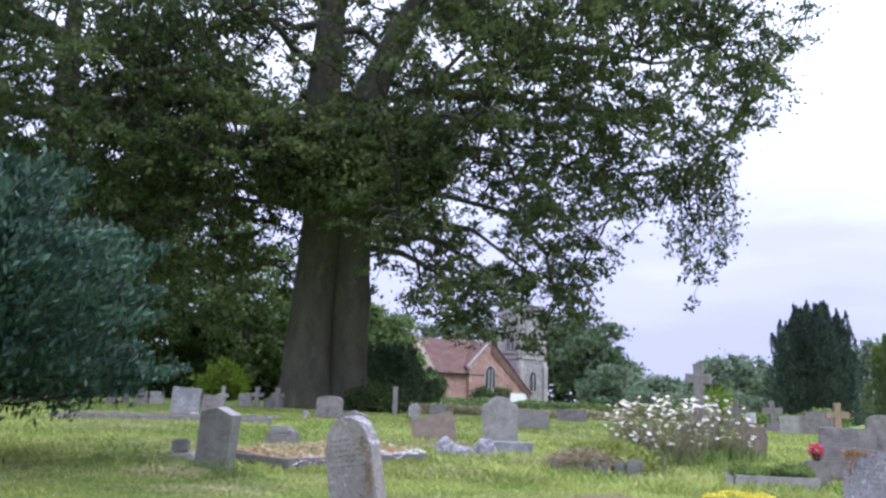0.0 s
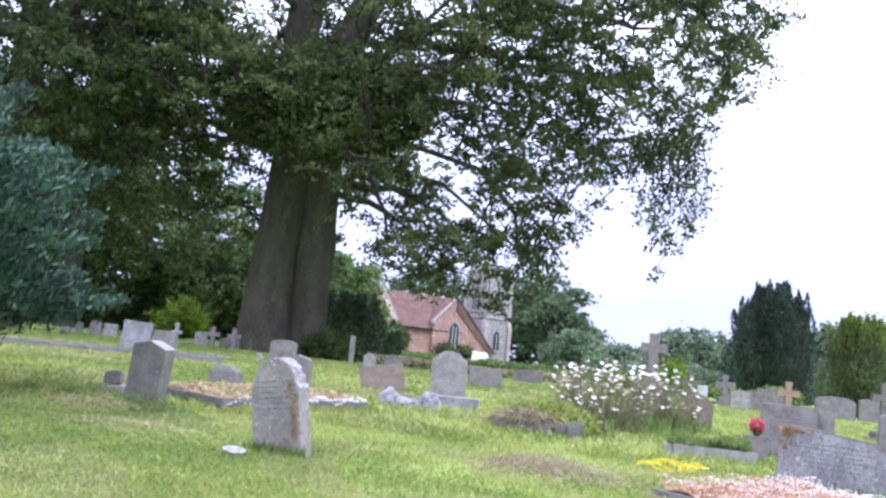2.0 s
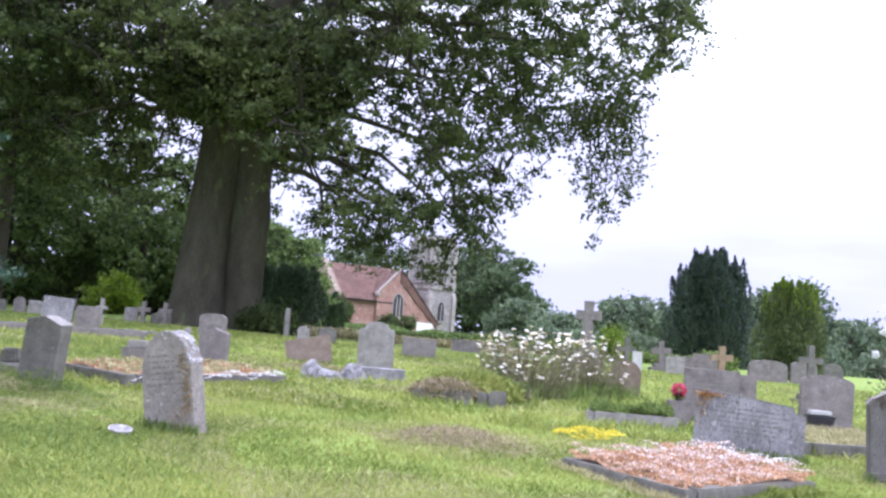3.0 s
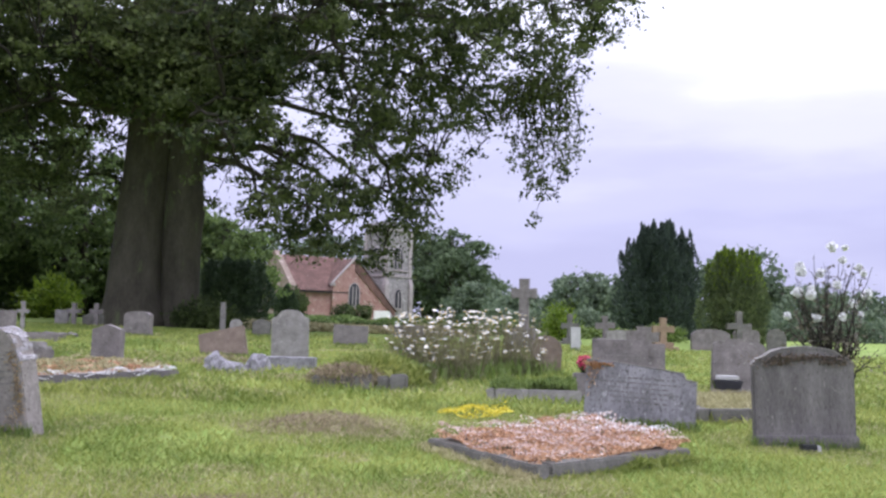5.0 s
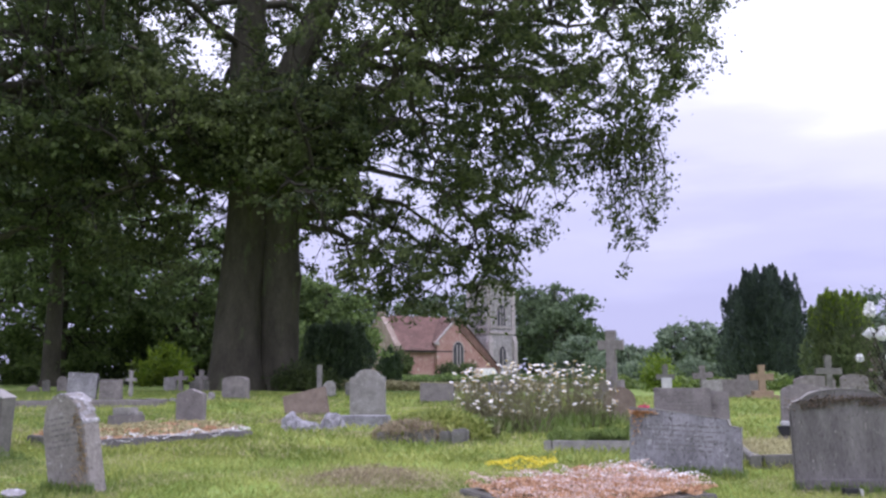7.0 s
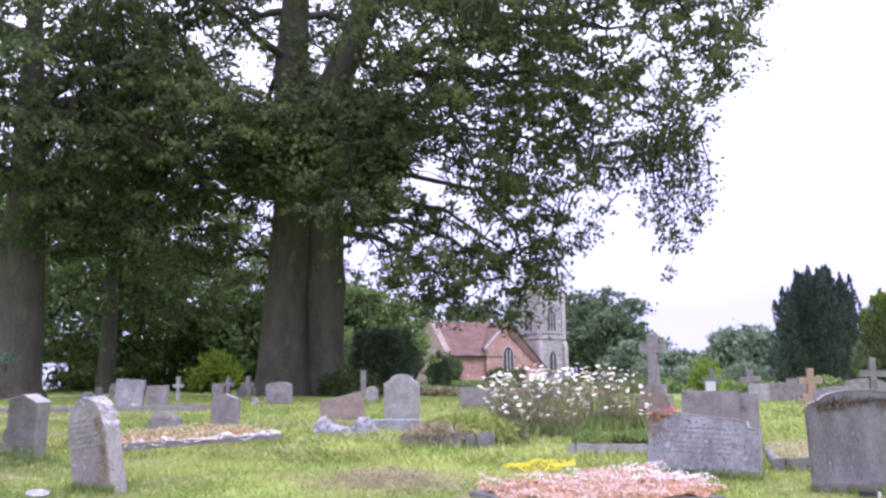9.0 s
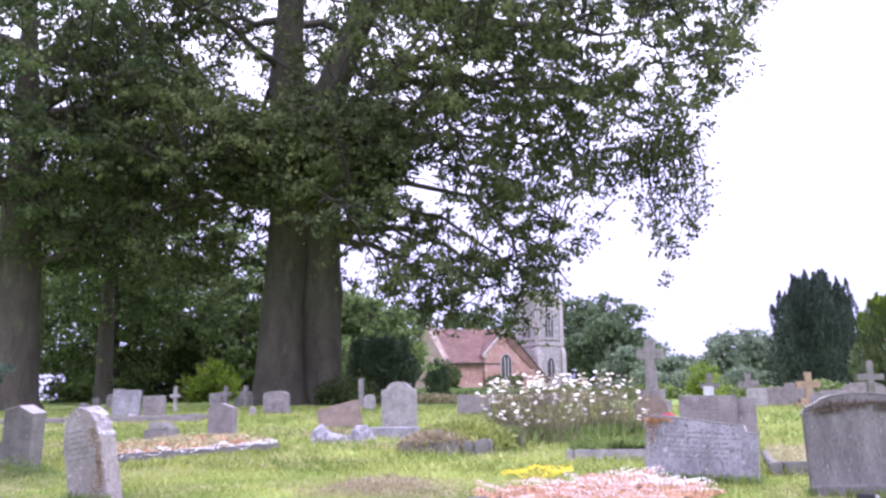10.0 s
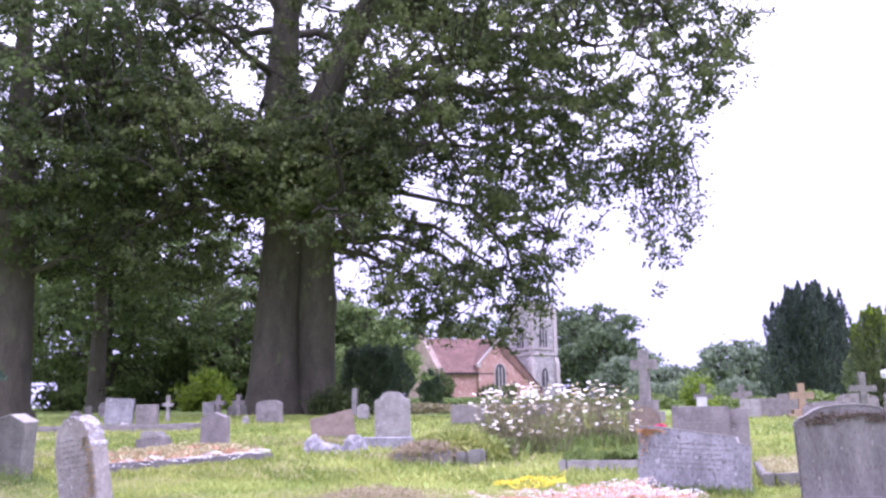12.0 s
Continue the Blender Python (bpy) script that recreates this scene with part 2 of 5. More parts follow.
def add_box(bm, x0, x1, y0, y1, z0, z1, m=Matrix()):
    vs = [bm.verts.new(m @ Vector((x, y, z))) for z in (z0, z1) for x, y in ((x0, y0), (x1, y0), (x1, y1), (x0, y1))]
    for f in ((3, 2, 1, 0), (4, 5, 6, 7), (0, 1, 5, 4), (1, 2, 6, 5), (2, 3, 7, 6), (3, 0, 4, 7)):
        bm.faces.new([vs[i] for i in f])


def add_prism(bm, outline, y0, y1, m=Matrix()):
    """An upright outline of (x, z), given thickness from y0 to y1."""
    front = [bm.verts.new(m @ Vector((x, y0, z))) for x, z in outline]
    back = [bm.verts.new(m @ Vector((x, y1, z))) for x, z in outline]
    bm.faces.new(front)
    bm.faces.new(back[::-1])
    k = len(outline)
    for i in range(k):
        bm.faces.new([front[(i + 1) % k], front[i], back[i], back[(i + 1) % k]])


def worn(bm, amount=0.006, size=7.0, bevel=0.012):
    """Soft edges and an uneven, weathered surface."""
    bmesh.ops.recalc_face_normals(bm, faces=bm.faces)
    bmesh.ops.bevel(bm, geom=list(bm.edges), offset=bevel, segments=2, affect="EDGES", clamp_overlap=True)
    for v in bm.verts:
        v.co += Vector(noise.noise_vector(v.co * size)) * amount
    return bm


def stone_block(x0, x1, y0, y1, z0, z1, amount=0.008, bevel=0.015):
    bm = bmesh.new()
    add_box(bm, x0, x1, y0, y1, z0, z1)
    return worn(bm, amount, 5.0, bevel)


def arc(cx, cz, rx, rz, a0, a1, k):
    return [(cx + rx * math.cos(radians(a0 + (a1 - a0) * i / k)), cz + rz * math.sin(radians(a0 + (a1 - a0) * i / k))) for i in range(k + 1)]


def outline(kind, w, h):
    """Headstone outlines, anticlockwise from the lower right, base at z = 0."""
    a = w / 2
    low = [(-a, 0), (a, 0)]
    if kind == "round":
        return low + arc(0, h - a * 0.9, a, a * 0.9, 0, 180, 16)
    if kind == "arched":
        return low + [(a, h * 0.70), (a * 0.985, h * 0.73), (a * 0.94, h * 0.745)] + [(a * 0.90 * math.cos(q), h * 0.745 + h * 0.255 * math.sin(q)) for q in [radians(5 + 170 * i / 16) for i in range(17)]] + [(-a * 0.94, h * 0.745), (-a * 0.985, h * 0.73), (-a, h * 0.70)]
    if kind == "segment":
        return low + arc(0, h - a * 0.32, a, a * 0.32, 0, 180, 12)
    if kind == "shoulder":
        r = a * 0.72
        return low + [(a, h - r * 0.72), (a * 0.93, h - r * 0.60), (r, h - r * 0.52)] + arc(0, h - r * 0.52, r * 0.92, r * 0.52, 8, 172, 10) + [(-r, h - r * 0.52), (-a * 0.93, h - r * 0.60), (-a, h - r * 0.72)]
    if kind == "peak":
        return low + [(a, h - w * 0.16), (0, h), (-a, h - w * 0.16)]
    if kind == "gothic":
        return low + [(a, h * 0.66), (a * 0.80, h * 0.84), (a * 0.42, h * 0.96), (0, h), (-a * 0.42, h * 0.96), (-a * 0.80, h * 0.84), (-a, h * 0.66)]
    if kind == "wide":
        return low + [(a, h * 0.84), (a * 0.93, h * 0.89), (a * 0.80, h * 0.91)] + arc(0, h * 0.91, a * 0.74, h * 0.09, 8, 172, 10) + [(-a * 0.80, h * 0.91), (-a * 0.93, h * 0.89), (-a, h * 0.84)]
    if kind == "step":
        return low + [(a, h * 0.80), (a * 0.80, h * 0.82), (a * 0.76, h * 0.90), (-a * 0.55, h), (-a, h)]
    return low + [(a, h), (-a, h)]


BASES = []


def headstone(kind, x, y, w, top, mat, label, thick=0.12, turn=0.0, lean=0.0, side=0.0, plinth=None, lines=0, group="churchyard headstones", crust=False, sink=0.12):
    z = ground_z(x, y)
    t = thing("headstone", pose(x, y, z - sink, lean, side, turn), label, "headstone", group)
    BASES.append((x, y, w, thick, turn))
    h = top - z + sink
    bm = bmesh.new()
    add_prism(bm, outline(kind, w, h), -thick / 2, thick / 2)
    part("slab", worn(bm, 0.007, 6.0, 0.010), mat, t)
    if plinth:
        pw, pd, ph = plinth
        part("plinth", stone_block(-pw / 2, pw / 2, -pd / 2 - thick / 2, pd / 2, 0, ph + sink), mat, t)
    if lines:
        rng = random.Random(int(x * 100))
        bm = bmesh.new()
        for i in range(lines):
            half = w * rng.uniform(0.24, 0.38)
            zz = h * 0.78 - i * 0.056
            px = -half
            while px < half:
                word = rng.uniform(0.02, 0.075)
                add_box(bm, px, min(px + word, half + 0.01), -thick / 2 - 0.003, -thick / 2 + 0.004, zz, zz + rng.uniform(0.010, 0.018))
                px += word + rng.uniform(0.012, 0.028)
        tagged(part("lettering", bm, M_INK, t, "rows of worn lettering"), kind="stuff")
    if crust:
        pts = outline(kind, w + 0.012, h + 0.006)[2:]
        bm = bmesh.new()
        ring = [[bm.verts.new((px, yy, pz)) for px, pz in pts] for yy in (-thick / 2 - 0.004, thick / 2 + 0.004)]
        for i in range(len(pts) - 1):
            if crust > 1 or pts[i][0] > -w * 0.12:
                bm.faces.new([ring[0][i + 1], ring[0][i], ring[1][i], ring[1][i + 1]])
        bmesh.ops.delete(bm, geom=[v for v in bm.verts if not v.link_faces], context="VERTS")
        if crust == 1:
            bmesh.ops.subdivide_edges(bm, edges=list(bm.edges), cuts=3, use_grid_fill=True)
            bmesh.ops.delete(bm, geom=[f for f in bm.faces if noise.noise(f.calc_center_median() * 13) < -0.06], context="FACES")
        bmesh.ops.solidify(bm, geom=list(bm.faces), thickness=0.012 if crust == 1 else 0.010)
        for v in bm.verts:
            v.co += Vector(noise.noise_vector(v.co * 30)) * 0.005
        part("lichen_crust", bm, M_CRUST if crust == 1 else M_PALE, t, "pale lichen crust along the top")
    return t


def cross(x, y, h, w, mat, label, thick=0.14, bar=0.66, shaft=0.16, plinth=0.0, turn=0.0, side=0.0, group="cross monuments"):
    z = ground_z(x, y)
    t = thing("cross_monument", pose(x, y, z - 0.05, 0, side, turn), label, "cross", group)
    s, a, b = shaft / 2, w / 2, h * bar
    bm = bmesh.new()
    add_prism(bm, [(-s * 1.25, 0), (s * 1.25, 0), (s, b - s), (a, b - s * 1.15), (a, b + s * 1.15), (s, b + s), (s * 1.1, h), (-s * 1.1, h), (-s, b + s), (-a, b + s * 1.15), (-a, b - s * 1.15), (-s, b - s)], -thick / 2, thick / 2)
    part("cross", worn(bm, 0.006, 6.0, 0.010), mat, t)
    if plinth:
        part("plinth_step", stone_block(-w * 0.62, w * 0.62, -w * 0.5, w * 0.5, 0, plinth * 0.55), mat, t)
        part("plinth_block", stone_block(-w * 0.42, w * 0.42, -w * 0.36, w * 0.36, plinth * 0.56, plinth), mat, t)
    return t


def leaf_mesh(name, centres, size, mat, parent=None, width=0.55, up=None, droop=0.0, label="", seed=1, spread=1.0):
    """Many small kite-shaped leaves. up: the way that each one points, or none for any way."""
    rng = np.random.default_rng(seed)
    c = np.asarray(centres, float)
    k = len(c)
    d = rng.normal(size=(k, 3))
    if up is not None:
        d = d / np.linalg.norm(d, axis=1, keepdims=True) * spread + np.asarray(up, float)
    d[:, 2] -= droop
    d /= np.linalg.norm(d, axis=1, keepdims=True) + 1e-9
    s = np.cross(d, rng.normal(size=(k, 3)))
    s /= np.linalg.norm(s, axis=1, keepdims=True) + 1e-9
    n = np.cross(d, s)
    ln = (np.asarray(size) * rng.uniform(0.65, 1.35, k))[:, None]
    v = np.empty((k, 4, 3))
    v[:, 0] = c - d * ln * 0.5
    v[:, 1] = c + s * ln * width * 0.5 + n * ln * 0.08
    v[:, 2] = c + d * ln * 0.5
    v[:, 3] = c - s * ln * width * 0.5 + n * ln * 0.08
    me = bpy.data.meshes.new(name)
    me.vertices.add(k * 4)
    me.vertices.foreach_set("co", v.ravel())
    me.loops.add(k * 4)
    me.loops.foreach_set("vertex_index", np.arange(k * 4))
    me.polygons.add(k)
    me.polygons.foreach_set("loop_start", np.arange(k) * 4)
    me.update(calc_edges=True)
    me.materials.append(mat)
    ob = new(name, me)
    if parent:
        ob.parent = parent
    if label:
        tagged(ob, label)
    return ob


def add_tube(verts, faces, pts, radii, sides=6):
    """A tapered limb along pts, into lists of vertices and faces."""
    base = len(verts)
    for i, p in enumerate(pts):
        d = (Vector(pts[min(i + 1, len(pts) - 1)]) - Vector(pts[max(i - 1, 0)])).normalized()
        a = d.orthogonal().normalized() if abs(d.z) < 0.9 else Vector((1, 0, 0)) - d * d.x
        a.normalize()
        b = d.cross(a)
        for j in range(sides):
            w = 2 * math.pi * j / sides
            verts.append(tuple(Vector(p) + (a * math.cos(w) + b * math.sin(w)) * radii[i]))
    for i in range(len(pts) - 1):
        for j in range(sides):
            q = (j + 1) % sides
            faces.append((base + i * sides + j, base + i * sides + q, base + (i + 1) * sides + q, base + (i + 1) * sides + j))


def raw(name, verts, faces, mat, parent=None, label="", smooth=True):
    me = bpy.data.meshes.new(name)
    me.from_pydata(verts, [], faces)
    me.materials.append(mat)
    if smooth:
        me.polygons.foreach_set("use_smooth", [True] * len(me.polygons))
    ob = new(name, me)
    if parent:
        ob.parent = parent
    if label:
        tagged(ob, label)
    return ob


def bend(a, b, k, sag, rng, wob=0.3):
    a, b = Vector(a), Vector(b)
    out = []
    for i in range(k + 1):
        t = i / k
        p = a.lerp(b, t)
        p.z += sag * math.sin(math.pi * t)
        if 0 < i < k:
            p += Vector((rng.uniform(-wob, wob), rng.uniform(-wob, wob), rng.uniform(-wob, wob)))
        out.append(p)
    return out


def clumps_to_tree(t, clumps, limb_roots, leaf, per, clump_r, mat, seed, limbs=22, limb_r=0.30, flat=0.6, twig_r=0.03, boughs=(), branches=0):
    """Limbs to spread-out clump centres, twigs from the limbs to the rest, and a crown of leaves."""
    rng = random.Random(seed)
    pts = [Vector(c) for c in clumps]
    ends = [pts[0]]
    while len(ends) < min(limbs, len(pts)):
        cand = rng.sample(pts, min(60, len(pts)))
        ends.append(max(cand, key=lambda p: min((p - e).length for e in ends)))
    nodes = []
    for e in ends:
        root = min(limb_roots, key=lambda r: (Vector(r) - e).length + abs(r[2] - e.z) * 0.6)
        ln = (Vector(root) - e).length
        path = bend(root, e, 8, ln * 0.10, rng, ln * 0.036)
        r0 = limb_r * min(1.0, 0.35 + ln / 16)
        verts, faces = [], []
        add_tube(verts, faces, path, [r0 * (1 - 0.86 * i / 8) for i in range(9)], 7)
        raw("limb", verts, faces, M_TWIG if limb_r < 0.12 else M_BARK, t)
        nodes += path[2:]
    for bough in boughs:
        path = [Vector(p) for p in bough]
        verts, faces = [], []
        add_tube(verts, faces, path, [0.16 * (1 - 0.85 * i / (len(path) - 1)) for i in range(len(path))], 6)
        raw("limb", verts, faces, M_BARK, t)
        nodes += [a.lerp(b, q) for a, b in zip(path, path[1:]) for q in (0.0, 0.25, 0.5, 0.75, 1.0)][2:]
    verts, faces = [], []
    forks = [pts[q] for q in rng.sample(range(len(pts)), min(branches, len(pts)))]
    node_a = np.array([tuple(q) for q in nodes])
    forks.sort(key=lambda p: ((node_a - np.array(p)) ** 2).sum(1).min())
    for p in forks:
        q = nodes[int(np.argmin(((node_a - np.array(p)) ** 2).sum(1)))]
        ln = (q - p).length
        if ln < 0.5:
            continue
        path = bend(q, p, 6, ln * 0.08, rng, ln * 0.06)
        r0 = min(0.11, 0.035 + 0.02 * ln)
        add_tube(verts, faces, path, [r0 * (1 - 0.8 * i / 6) for i in range(7)], 5)
        nodes += path[1:]
        node_a = np.array([tuple(v) for v in nodes])
    if faces:
        tagged(raw("branch", verts, faces, M_TWIG, t), kind="stuff")
    verts, faces = [], []
    for p in pts:
        q = nodes[int(np.argmin(((node_a - np.array(p)) ** 2).sum(1)))]
        if (q - p).length > 2.6:
            q = q.lerp(p, 1 - 2.0 / (q - p).length)
        path = bend(q, p, 4, 0.15, rng, 0.12)
        add_tube(verts, faces, path, [twig_r * 1.6, twig_r * 1.3, twig_r, twig_r * 0.7, twig_r * 0.4], 3)
    tagged(raw("twig", verts, faces, M_TWIG, t), kind="stuff")
    g = np.random.default_rng(seed)
    k = len(pts)
    cen = np.repeat(np.array([tuple(p) for p in pts]), per, axis=0)
    rad = np.repeat(g.uniform(0.6, 1.3, k) * clump_r, per)[:, None]
    d = g.normal(size=(k * per, 3))
    d /= np.linalg.norm(d, axis=1, keepdims=True)
    axis = np.repeat(g.normal(size=(k, 3)) * np.array([1, 1, 0.5]), per, axis=0)
    axis /= np.linalg.norm(axis, axis=1, keepdims=True)
    along = g.uniform(-1.0, 0.9, (k * per, 1))
    off = d * rad * np.abs(g.normal(0, 0.42, (k * per, 1))) * np.array([1, 1, flat]) + axis * along * rad * 0.8
    off[:, 2:] -= 0.25 * (along ** 2) * rad
    leaf_mesh("crown", cen + off, leaf, mat, t, 0.6, seed=seed, droop=0.25)


def scatter_in(test, box, count, seed, gap=0.0):
    """Random places inside a form, kept apart by gap."""
    rng = np.random.default_rng(seed)
    got = np.empty((0, 3))
    tries = 0
    lo, hi = np.array(box[0]), np.array(box[1])
    while len(got) < count and tries < count * 60:
        tries += 1
        p = lo + (hi - lo) * rng.random(3)
        if test(*p) and (gap == 0 or len(got) == 0 or ((got - p) ** 2).sum(1).min() > gap * gap):
            got = np.vstack([got, p])
    return got


# ---- ground ----
def spaced(near, far, step, grow):
    out, p, s = [0.0], 0.0, step
    while p < far:
        if p > near:
            s *= grow
        p += s
        out.append(p)
    return out


half = spaced(16, 900, 0.5, 1.25)
xs = [-v for v in half[:0:-1]] + half
ys = [-v for v in spaced(4, 300, 1.0, 1.5)[:0:-1]] + spaced(40, 1500, 0.5, 1.2)
verts = []
for y in ys:
    for x in xs:
        bumpy = 0.035 * noise.noise(Vector((x * 0.7, y * 0.7, 0))) + 0.015 * noise.noise(Vector((x * 2.3, y * 2.3, 4)))
        verts.append((x, y, ground_z(x, y) + (bumpy if abs(x) < 30 and -5 < y < 60 else 0)))
k = len(xs)
faces = [(j * k + i, j * k + i + 1, (j + 1) * k + i + 1, (j + 1) * k + i) for j in range(len(ys) - 1) for i in range(k - 1)]
ground = raw("ground", verts, faces, M_TURF)
tagged(ground, "rough mown churchyard turf with dry patches", "ground", kind="structure")


def blades(name, x0, x1, y0, y1, count, height, mat, label, seed, patchy=None, width=0.10, lean=0.5):
    rng = np.random.default_rng(seed)
    yy = y0 + (y1 - y0) * rng.uniform(0, 1, count) ** 1.15
    pts = np.column_stack([x0 - 0.82 * yy + (x1 - x0 + 1.42 * yy) * rng.uniform(0, 1, count), yy])
    if patchy:
        keep = [noise.noise(Vector((p[0] * patchy[0], p[1] * patchy[0], seed))) > patchy[1] for p in pts]
        pts = pts[np.array(keep)]
    h = height * rng.uniform(0.5, 1.3, len(pts))
    c = np.array([(p[0], p[1], ground_z(p[0], p[1]) + hh * 0.35) for p, hh in zip(pts, h)])
    ob = leaf_mesh(name, c, h, mat, None, width, up=np.array([0, 0, 1.0]), seed=seed, spread=lean)
    return tagged(ob, label, "grass", kind="stuff")


blades("grass", -1.8, 0.5, 4.0, 12, 185000, 0.075, M_GRASS, "bright green uneven churchyard grass", 3, width=0.13, lean=0.9)
blades("grass", -1, 0, 11.5, 34, 100000, 0.145, M_GRASS, "bright green churchyard grass among the graves", 4, width=0.15, lean=0.9)
blades("dry_grass", -1.5, 0.5, 4.0, 12, 110000, 0.085, M_STRAW, "pale dry cut grass lying in patches", 5, (0.55, 0.06), 0.065, 1.5)
blades("dry_grass", -1, 0, 11.5, 30, 40000, 0.13, M_STRAW, "pale dry cut grass among the graves", 7, (0.4, 0.12), 0.12, 1.6)
blades("grass", -1, 0, 9, 22, 9000, 0.20, M_GRASS, "longer grass tufts round the graves", 6, (0.9, 0.22), 0.07, 0.4)


# ---- the great oak ----
def tabled(table, z):
    zs, vs = zip(*table)
    return float(np.interp(z, zs, vs))


OAK = Vector((-12.3, 37.8, ground_z(-12.3, 37.8)))
OAK_RIGHT = ((3.6, -2.0), (5.0, -0.4), (6.0, 0.6), (8.5, 0.8), (10.0, 1.5), (11.5, 4.6), (13.5, 6.8), (16, 8.2), (20, 8.8), (24, 5.0), (27, -4.0))


def in_oak(x, y, z):
    right = tabled(OAK_RIGHT, z)
    left = -23.5 if z < 20 else -19.0
    if not left < x < right:
        return False
    mid, halfw = (right + left) / 2, (right - left) / 2
    deep = 9.5 * math.sqrt(max(0.0, 1 - ((x - mid) / halfw) ** 2 * 0.85))
    if abs(y - 38.2) > deep:
        return False
    if x < -11 and z < 6.3 + 0.9 * noise.noise(Vector((x * 0.5, y * 0.4, 1))) + abs(y - 38) * 0.05:
        return False
    if x >= -11 and z < 4.5 + 0.8 * noise.noise(Vector((x * 0.5, y * 0.4, 2))) + max(0, -7.5 - x) * 0.9 - max(0, 1 - abs(x + 2.8) / 2.2) * 0.9:
        return False
    if -14.2 < x < -7.5 and z > 12.2 and y < 39.5 and noise.noise(Vector((x * 0.5, y * 0.3, z * 0.5))) < -0.12:
        return False
    if -14.8 < x < -9.6 and y < 38 and z < 9.9:
        return False
    if -12.6 < x < -9.8 and 13.4 < z < 17.5 and y < 41 and noise.noise(Vector((x * 0.8, y * 0.6, z * 0.8))) < -0.08:
        return False
    if -19.2 < x < -14.4 and 13.8 < z < 16.8 and noise.noise(Vector((x * 0.9, y * 0.5, z * 0.9))) < -0.06:
        return False
    if y < 38.2 and 13.2 < z < 20 and (abs(x + 11.2 - (z - 14.3) * 0.5) < 1.2 or abs(x + 13.1) < 1.1):
        return noise.noise(Vector((x * 0.7, y * 0.5, z * 0.7))) > 0.30
    if (x - OAK.x) ** 2 + (y - OAK.y) ** 2 < 5.0 and z < 12:
        return False
    return noise.noise(Vector((x * 0.30, y * 0.25, z * 0.34))) > ((-0.22 if z > 9.5 else -0.11) if x > -12 else (-0.12 if z > 12.5 else -0.25))


oak = thing("oak_tree", Matrix(), "huge old oak with twin fused trunks and a dark leafy crown", "tree")
verts, faces = [], []


def trunk(verts, faces, x, y, levels, sides=20, seed=0, ridges=0.10):
    base = len(verts)
    for z, cx, cy, r in levels:
        for j in range(sides):
            a = 2 * math.pi * j / sides
            rr = r * (1 + ridges * math.sin(3 * a + seed) + ridges * 0.8 * noise.noise(Vector((math.cos(a) * 1.5, math.sin(a) * 1.5, z * 0.25 + seed))))
            verts.append((x + cx + rr * math.cos(a), y + cy + rr * math.sin(a), z))
    for i in range(len(levels) - 1):
        for j in range(sides):
            q = (j + 1) % sides
            faces.append((base + i * sides + j, base + i * sides + q, base + (i + 1) * sides + q, base + (i + 1) * sides + j))


z0 = OAK.z - 0.3
trunk(verts, faces, OAK.x, OAK.y, [(z0, -0.72, -0.3, 1.55), (z0 + 0.6, -0.74, -0.3, 1.28), (z0 + 1.6, -0.78, -0.2, 1.10), (z0 + 4, -0.74, 0, 0.98), (z0 + 7, -0.55, 0.1, 0.92),
      (z0 + 9.5, -0.40, 0.2, 0.95), (z0 + 12, -0.6, 0.3, 0.88), (z0 + 15, -0.8, 0.4, 0.80), (z0 + 19, -0.6, 0.5, 0.62), (z0 + 24, 0.2, 0.3, 0.2)], seed=1, ridges=0.045)
raw("trunk", verts, faces, M_BARK, oak, "grey-brown fissured bark")
verts, faces = [], []
trunk(verts, faces, OAK.x, OAK.y, [(z0, 0.90, 0.7, 1.18), (z0 + 0.6, 0.90, 0.7, 1.0), (z0 + 1.6, 0.88, 0.7, 0.92), (z0 + 4, 0.90, 0.7, 0.88), (z0 + 5.2, 0.95, 0.7, 0.94), (z0 + 6.2, 0.90, 0.7, 0.87),
      (z0 + 9.5, 0.85, 0.8, 0.86), (z0 + 12, 0.7, 0.7, 0.9), (z0 + 14, 1.1, 0.6, 0.82), (z0 + 18, 2.9, 0.5, 0.66), (z0 + 21, 4.6, 0.4, 0.40), (z0 + 25, 6.5, 0.4, 0.10)], seed=4, ridges=0.045)
raw("second_trunk", verts, faces, M_BARK, oak, "fused second stem with greenish bark")
oak_clumps = scatter_in(in_oak, ((-24, 28, 3.2), (9.5, 48, 27)), 2400, 11, 0.51)
front = scatter_in(lambda x, y, z: (x + 10.4) ** 2 / 17 + (z - 10.9) ** 2 / 4.6 < 1 + 0.5 * noise.noise(Vector((x * 0.6, y, z * 0.6))), ((-15.5, 32.2, 8.4), (-4.5, 35.2, 13.6)), 300, 13, 0.42)
roots = [(-12.7, 38, 9.5), (-11.3, 38.3, 8.0), (-12.9, 38.1, 12.5), (-13.2, 38.2, 15.5), (-10.6, 38.4, 12), (-9.2, 38.4, 15), (-7.4, 38.3, 18.5), (-12.8, 38.2, 18.5), (-11.2, 38.3, 9.4)]
